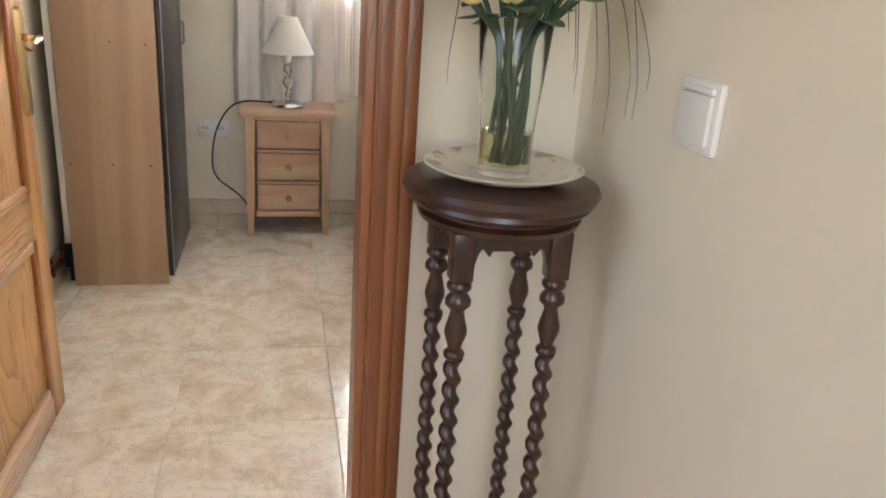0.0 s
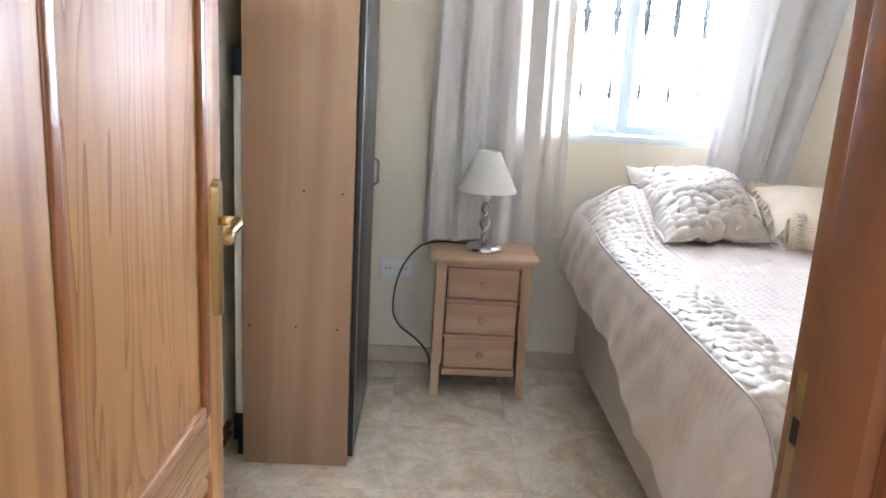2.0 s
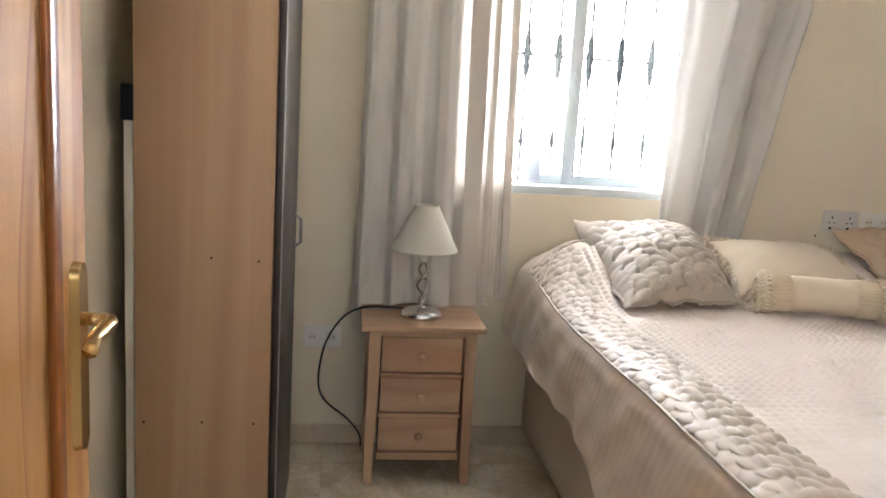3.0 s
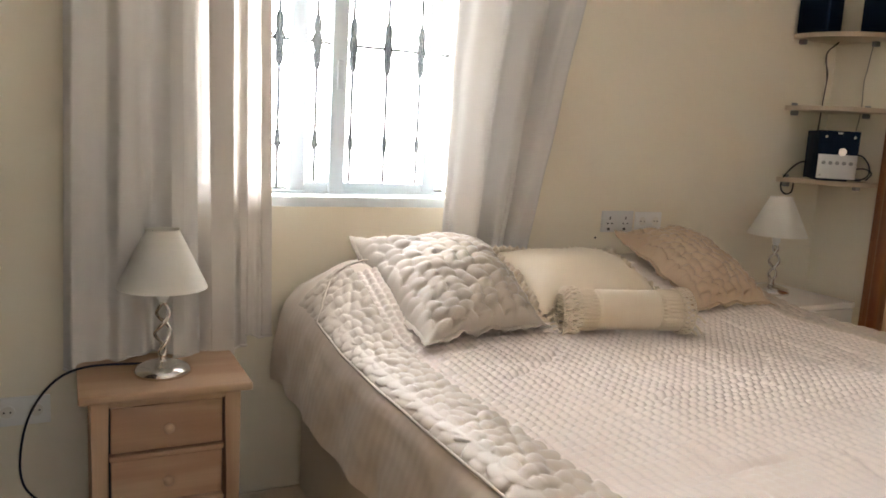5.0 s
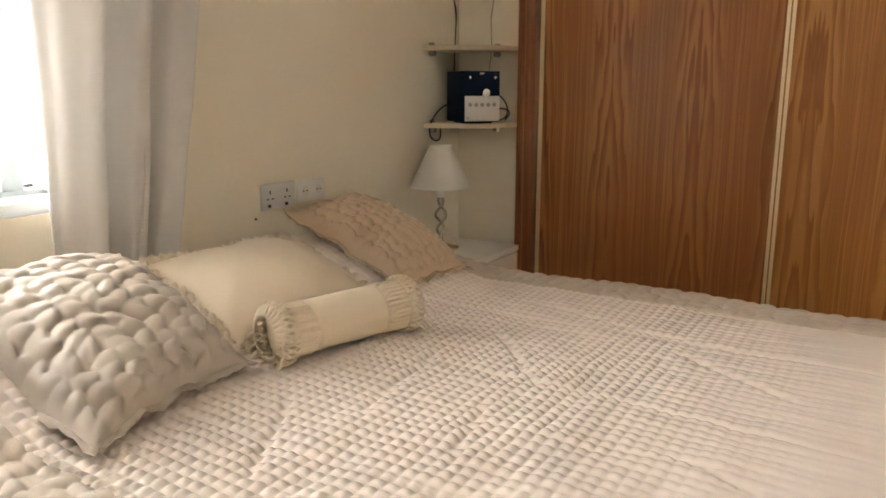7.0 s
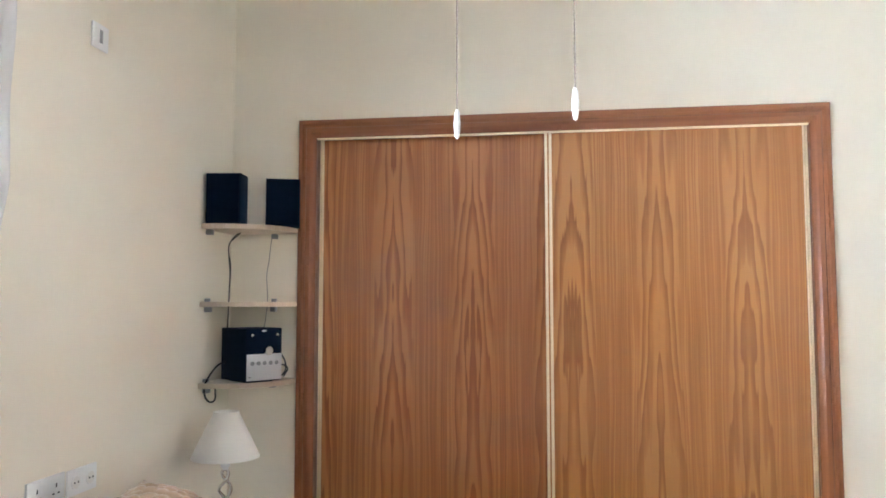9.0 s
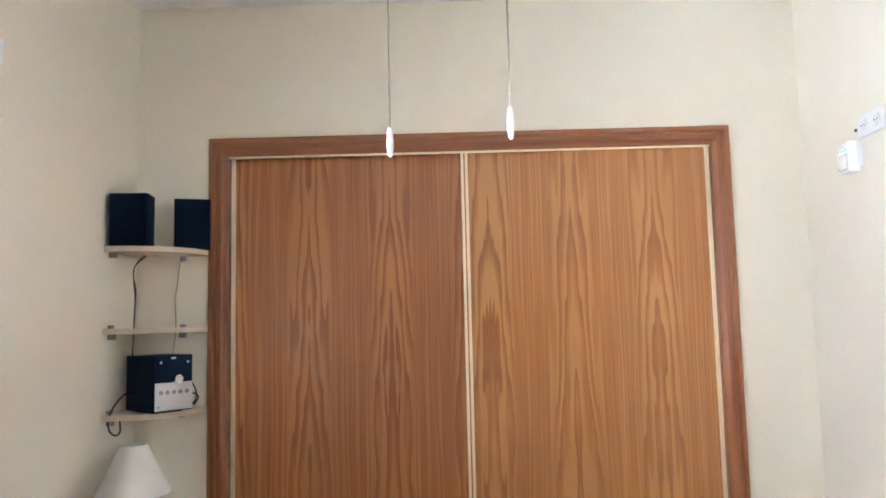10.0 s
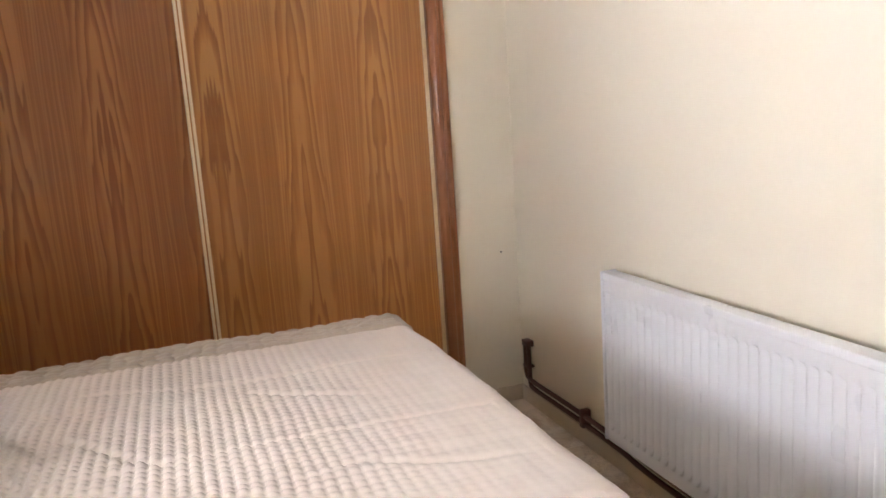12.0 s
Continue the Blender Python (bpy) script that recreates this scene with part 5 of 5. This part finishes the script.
add("badge", (-0.01, 0.01, -d / 2 - 0.001, -d / 2, 1.4245, 1.4315), SILVER, amp, 0.0004)
add("slot", (-0.068, -0.062, -d / 2 - 0.0062, -d / 2 - 0.005, 1.243, 1.247), DARK, front, 0.0)
add("foot", (-0.06, 0.06, -0.07, 0.07, 1.2192, 1.2266), BLACK, amp, 0.001)

WIRE = mat_plain("grey_wire", (0.06, 0.05, 0.045), 0.5)
cable("speaker_wire", "thin dark speaker wires hanging down the corner", [(3.03, 4.05, 1.863), (3.02, 4.06, 1.835), (3.0, 4.09, 1.80), (3.005, 4.1, 1.76), (3.03, 4.1, 1.70), (3.025, 4.1, 1.62), (3.02, 4.1, 1.56), (3.015, 4.1, 1.50), (3.01, 4.1, 1.42), (3.0, 4.08, 1.36)], 0.0028, WIRE)
cable("speaker_wire", "thin dark speaker wires hanging down the corner", [(3.04, 4.045, 1.863), (3.03, 4.07, 1.84), (3.005, 4.095, 1.795), (3.02, 4.105, 1.74), (3.035, 4.105, 1.67), (3.03, 4.105, 1.6), (3.025, 4.105, 1.5), (3.02, 4.1, 1.4), (3.01, 4.07, 1.35)], 0.0024, WIRE)
cable("speaker_wire", "single thin grey speaker wire beside the wardrobe", [(3.1, 3.94, 1.84), (3.102, 3.95, 1.78), (3.1, 3.955, 1.72), (3.102, 3.965, 1.66), (3.102, 3.96, 1.55), (3.1, 3.97, 1.45), (3.09, 3.99, 1.38), (3.06, 4.02, 1.34)], 0.0018, mat_plain("pale_wire", (0.28, 0.24, 0.2), 0.5))
cable("power_cable", "black power cable looping over the shelf edge", [(2.93, 4.05, 1.30), (2.89, 4.08, 1.29), (2.85, 4.1, 1.25), (2.825, 4.11, 1.205), (2.815, 4.10, 1.165), (2.83, 4.085, 1.145), (2.86, 4.08, 1.155), (2.88, 4.09, 1.195)], 0.0036)
cable("power_cable", "black cable loop behind the stereo", [(3.02, 3.93, 1.34), (3.05, 3.89, 1.335), (3.075, 3.87, 1.30), (3.08, 3.865, 1.26), (3.06, 3.875, 1.235), (3.02, 3.9, 1.228), (3.0, 3.92, 1.26), (3.05, 3.88, 1.28), (3.09, 3.86, 1.262), (3.07, 3.87, 1.228)], 0.0034)

# ---- pull cords ----
CORD = mat_plain("beaded_brass_chain", (0.26, 0.22, 0.17), 0.45, 0.6)
for x, y, zb in ((1.333, 2.905, 1.848), (1.233, 2.688, 1.852)):
    pc = thing("pull_cord", (x, y, CEIL), "thin beaded pull cord with a white oval end", "pull cord", "pull cords")
    bm = bmesh.new()
    n = 240
    tube(bm, [(x, y, zb + 0.055 + (CEIL - zb - 0.055) * k / n) for k in range(n + 1)], 0.0017, 6, [0.0012 + 0.0009 * (k % 2) for k in range(n + 1)])
    part("chain", bm, CORD, pc, "", True)
    bm = bmesh.new()
    lathe(bm, [(0.0, zb), (0.004, zb + 0.003), (0.0062, zb + 0.018), (0.0066, zb + 0.03), (0.005, zb + 0.048), (0.003, zb + 0.057), (0.0, zb + 0.058)], 16, x, y)
    part("end_knob", bm, WHITE, pc, "white plastic end", True)
    bm = bmesh.new()
    lathe(bm, [(0.012, CEIL - 0.012), (0.016, CEIL - 0.004), (0.016, CEIL)], 16, x, y)
    part("ceiling_eye", bm, WHITE, pc, "", True)

# ---- plant stand with plate, vase and flowers in the hall ----
SX, SY, SZ = 0.362, 1.163, 0.970


def build_plant_stand():
    s = thing("plant_stand", (SX, SY, 0), "dark mahogany plant stand with barley-twist legs", "plant stand")
    bm = bmesh.new()
    lathe(bm, [(0.0, SZ - 0.055), (0.114, SZ - 0.055), (0.117, SZ - 0.047), (0.109, SZ - 0.042), (0.109, SZ - 0.037), (0.124, SZ - 0.034), (0.130, SZ - 0.028), (0.128, SZ - 0.022),
               (0.136, SZ - 0.019), (0.140, SZ - 0.010), (0.136, SZ - 0.002), (0.13, SZ), (0.0, SZ)], 64, SX, SY)
    part("top", bm, MAHOGANY, s, "round moulded top", 40)
    legs = []
    for k in range(4):
        a = radians(46 + 90 * k)
        lx, ly = SX + 0.097 * math.cos(a), SY + 0.097 * math.sin(a)
        legs.append((lx, ly, a))
        bm = bmesh.new()
        # block at the top, turned bulbs, long twist, turned foot
        b = 0.0155
        quad_box(bm, lx - b, lx + b, ly - b, ly + b, SZ - 0.125, SZ - 0.055, 0.003)
        top = SZ - 0.125

        def turned(prof):
            lathe(bm, prof, 20, lx, ly)
        turned([(0.012, top), (0.017, top - 0.006), (0.017, top - 0.012), (0.011, top - 0.018), (0.018, top - 0.028), (0.018, top - 0.036), (0.010, top - 0.044),
                (0.0105, top - 0.052), (0.0155, top - 0.072), (0.016, top - 0.08), (0.0105, top - 0.098), (0.0095, top - 0.104), (0.015, top - 0.109), (0.015, top - 0.115), (0.010, top - 0.12)][::-1])
        z1, z0 = top - 0.12, 0.14
        rings, seg, n = [], 12, 190
        for i in range(n + 1):
            z = z0 + (z1 - z0) * i / n
            ph = (z1 - z) * 2 * math.pi / 0.034
            rings.append([bm.verts.new((lx + (0.0108 + 0.0034 * math.cos(2 * math.pi * q / seg - ph)) * math.cos(2 * math.pi * q / seg),
                                        ly + (0.0108 + 0.0034 * math.cos(2 * math.pi * q / seg - ph)) * math.sin(2 * math.pi * q / seg), z)) for q in range(seg)])
        for r0, r1 in zip(rings, rings[1:]):
            for q in range(seg):
                bm.faces.new((r0[q], r0[(q + 1) % seg], r1[(q + 1) % seg], r1[q]))
        turned([(0.012, 0.0), (0.018, 0.012), (0.019, 0.03), (0.011, 0.045), (0.017, 0.06), (0.017, 0.13), (0.012, 0.141)])
        part("leg", bm, MAHOGANY, s, "barley-twist turned leg", 50)
    for k in range(4):
        (xa, ya, _), (xb, yb, _) = legs[k], legs[(k + 1) % 4]
        d = Vector((xb - xa, yb - ya, 0))
        L = d.length
        d.normalize()
        nrm = Vector((-d.y, d.x, 0))
        bm = bmesh.new()
        n = 40
        cols = []
        for i in range(n + 1):
            u = i / n
            e = min(u, 1 - u) * 2
            depth = 0.028 + 0.075 * max(0, 1 - e / 0.42) ** 1.3 + 0.008 * math.sin(e * 14) * (e < 0.6)
            p = Vector((xa, ya, 0)) + d * L * u
            col = []
            for o in (-0.007, 0.007):
                for z in (SZ - 0.055, SZ - 0.055 - depth):
                    col.append(bm.verts.new(p + nrm * o + Vector((0, 0, z))))
            cols.append(col)
        for a, b in zip(cols, cols[1:]):
            for i, j in ((0, 1), (1, 3), (3, 2), (2, 0)):
                bm.faces.new((a[i], a[j], b[j], b[i]))
        part("apron", bm, MAHOGANY, s, "scalloped carved apron", 40)
        mid = Vector((SX, SY, 0))
        bm = bmesh.new()
        tube(bm, [(xa, ya, 0.095), tuple(mid + Vector((0, 0, 0.095)))], 0.009, 10)
        part("stretcher", bm, MAHOGANY, s, "", True)


build_plant_stand()

plate = thing("plate", (SX, SY, SZ), "cream china plate with brown patterned rim", "plate")
bm = bmesh.new()
lathe(bm, [(0.0, SZ + 0.003), (0.06, SZ + 0.001), (0.064, SZ + 0.002), (0.085, SZ + 0.008), (0.111, SZ + 0.018), (0.113, SZ + 0.0205), (0.11, SZ + 0.0215), (0.083, SZ + 0.0125), (0.064, SZ + 0.008), (0.0, SZ + 0.0075)], 64, SX, SY)
part("dish", bm, mat_plate("painted_china", SX, SY, 0.113), plate, "", 50)

VZ = SZ + 0.008
vase = thing("vase", (SX, SY, VZ), "clear glass vase half filled with yellowed water", "vase")
bm = bmesh.new()
lathe(bm, [(0.0, VZ), (0.036, VZ), (0.0375, VZ + 0.004), (0.0375, VZ + 0.05), (0.043, VZ + 0.12), (0.050, VZ + 0.207), (0.0485, VZ + 0.209), (0.047, VZ + 0.205),
           (0.0405, VZ + 0.12), (0.035, VZ + 0.05), (0.0348, VZ + 0.014), (0.0, VZ + 0.012)], 48, SX, SY)
g = part("glass_body", bm, VASEGLASS, vase, "", 50)
g.visible_shadow = False
bm = bmesh.new()
lathe(bm, [(0.0, VZ + 0.0125), (0.0346, VZ + 0.0145), (0.0349, VZ + 0.05), (0.0354, VZ + 0.058), (0.0, VZ + 0.058)], 40, SX, SY)
g = part("water", bm, WATER, vase, "yellowed water", 50)
g.visible_shadow = False


def build_flowers():
    f = thing("flower_bouquet", (SX, SY, VZ + 0.02), "bouquet of cream yellow roses with green leaves and long grass", "flowers")
    rng = random.Random(21)
    top = Vector((SX, SY, VZ + 0.203))

    def rose(c, axis, r, m):
        bm = bmesh.new()
        axis = axis.normalized()
        e1 = axis.orthogonal().normalized()
        e2 = axis.cross(e1)
        for layer, (cnt, rr, op, hh) in enumerate(((3, 0.30, 0.05, 1.0), (4, 0.55, 0.10, 0.98), (5, 0.8, 0.18, 0.95), (6, 0.95, 0.30, 0.84))):
            for k in range(cnt):
                a0 = 2 * math.pi * (k + 0.37 * layer) / cnt + rng.uniform(-0.15, 0.15)
                wide = 2 * math.pi / cnt * 0.85
                rows = []
                for i in range(6):
                    t = i / 5
                    row = []
                    for j in range(7):
                        s = j / 6 - 0.5
                        a = a0 + s * wide * (0.7 + 0.6 * t)
                        rad = r * rr * (0.35 + 0.75 * math.sin(t * 1.9) * (0.8 + 0.2 * op)) * (1 - 0.25 * (2 * s) ** 2 * t)
                        h = r * (-0.55 + (0.55 + hh) * t ** (0.8 + 0.5 * op) - 0.35 * op * max(0, t - 0.7) * 2 - 0.25 * (2 * s) ** 2 * t)
                        row.append(bm.verts.new(c + e1 * math.cos(a) * rad + e2 * math.sin(a) * rad + axis * h))
                    rows.append(row)
                for a, b in zip(rows, rows[1:]):
                    for j in range(6):
                        bm.faces.new((a[j], a[j + 1], b[j + 1], b[j]))
        part("rose", bm, m, f, "", True)

    def leaf(base, d, length, width, m, bend=0.3):
        bm = bmesh.new()
        d = d.normalized()
        side = d.cross(Vector((0, 0, 1))).normalized()
        if side.length < 0.1:
            side = Vector((1, 0, 0))
        n = side.cross(d)
        rows = []
        for i in range(8):
            t = i / 7
            w = width * math.sin(math.pi * min(1, t * 0.95 + 0.04)) ** 0.8
            c = base + d * length * t - Vector((0, 0, 1)) * bend * length * t * t
            rows.append([bm.verts.new(c + side * w * s + n * (-0.25 * w * (1 - abs(s)) + 0.03 * length * math.sin(7 * t + s))) for s in (-1, -0.5, 0, 0.5, 1)])
        for a, b in zip(rows, rows[1:]):
            for j in range(4):
                bm.faces.new((a[j], a[j + 1], b[j + 1], b[j]))
        part("leaf", bm, m, f, "", True)

    heads = []
    spots = [(-0.075, -0.06, 0.03), (-0.035, -0.085, 0.035), (0.045, -0.075, 0.045), (0.01, -0.06, 0.085), (-0.05, -0.03, 0.11), (0.085, -0.06, 0.075),
             (0.09, -0.02, 0.11), (0.03, -0.03, 0.15), (-0.02, 0.03, 0.16), (0.10, 0.03, 0.05), (-0.09, 0.03, 0.10), (0.06, 0.05, 0.14), (0.02, -0.075, 0.055)]
    for i, (dx, dy, dz) in enumerate(spots):
        c = top + Vector((dx, dy, dz + 0.0))
        ax = Vector((dx * 6, dy * 6 - 0.25, 0.55))
        rose(c, ax, rng.uniform(0.019, 0.023) if i != 12 else 0.015, PETAL if i not in (4, 8, 11) else PETAL_W)
        heads.append(c)
    for i in range(7):
        c = top + Vector((rng.uniform(-0.1, 0.14), rng.uniform(-0.05, 0.06), rng.uniform(0.15, 0.24)))
        rose(c, Vector((rng.uniform(-0.5, 0.5), -0.6, 0.6)), 0.034, PETAL_W)
        heads.append(c)
    for i, c in enumerate(heads):
        foot = Vector((SX + rng.uniform(-0.025, 0.025), SY + rng.uniform(-0.025, 0.025), VZ + 0.016))
        if i > 8:
            foot = Vector((SX + rng.uniform(-0.02, 0.02), SY + rng.uniform(-0.02, 0.02), VZ + 0.12))
        neck = Vector((SX + (c.x - SX) * 0.3 + rng.uniform(-0.008, 0.008), SY + (c.y - SY) * 0.3, VZ + 0.18))
        bm = bmesh.new()
        tube(bm, curve_points([foot, foot.lerp(neck, 0.5), neck, c - Vector((0, 0, 0.012))], 6), 0.0038, 7)
        part("stem", bm, STEM, f, "", True)
    for i in range(70):
        a = rng.uniform(0, 2 * math.pi)
        rr = rng.uniform(0.01, 0.085)
        b = top + Vector((rr * math.cos(a), rr * math.sin(a), rng.uniform(0.0, 0.13)))
        d = Vector((math.cos(a), math.sin(a), rng.uniform(0.0, 0.8)))
        leaf(b, d, rng.uniform(0.035, 0.06), rng.uniform(0.014, 0.021), LEAF if i % 3 else LEAF_B)
    # dark spray leaning out to one side
    for k in range(7):
        b = top + Vector((-0.05 - 0.012 * k, -0.03, 0.03 + 0.018 * k))
        for s in (-1, 1):
            leaf(b, Vector((-0.8, s * 0.6, 0.2 + 0.3 * s)), 0.05, 0.011, LEAF_B, 0.2)
    # long drooping grass blades
    for i in range(13):
        a = rng.uniform(-0.9, 0.8) if i % 3 else rng.uniform(2.6, 3.8)
        out = rng.uniform(0.10, 0.2)
        lim = 0.155 if math.cos(a) > 0 else 0.3
        dx, dy = min(out * math.cos(a), lim), min(out * math.sin(a), 0.145)
        up = rng.uniform(0.06, 0.13)
        drop = rng.uniform(-0.16, 0.0)
        p = [top + Vector((0, 0, 0.0)), top + Vector((dx * 0.4, dy * 0.4, up)), top + Vector((dx * 0.8, dy * 0.8, up * 0.75)), top + Vector((dx, dy, drop * 0.4)), top + Vector((dx * 1.02, dy * 1.02, drop))]
        pts = curve_points(p, 7)
        bm = bmesh.new()
        tube(bm, pts, 0.001, 5, [0.0016 * (1 - 0.8 * q / (len(pts) - 1)) for q in range(len(pts))])
        part("grass_blade", bm, LEAF_B, f, "", True)


build_flowers()

# ---- floor tiles ----
TS, JOINT = 0.458, 0.0022


def tile_mesh():
    bm = bmesh.new()
    h = (TS - JOINT) / 2
    quad_box(bm, -h, h, -h, h, -0.006, 0.0)
    bmesh.ops.bevel(bm, geom=[e for e in bm.edges if all(v.co.z > -0.001 for v in e.verts)], offset=0.0012, segments=1, affect="EDGES")
    me = bpy.data.meshes.new("tile")
    bm.to_mesh(me)
    bm.free()
    me.materials.append(TILE)
    return me


tile_data = tile_mesh()
for i in range(-4, 7):
    for j in range(-8, 5):
        x, y = 0.2155 + TS * (i - 0.5), 2.101 + TS * (j + 0.5)
        if y < 1.2 and x > 0.9 or y > 1.5 and x < -1.1:
            continue
        t = new("tile", tile_data)
        t.location = (x, y, 0.0)
        t.parent = floor
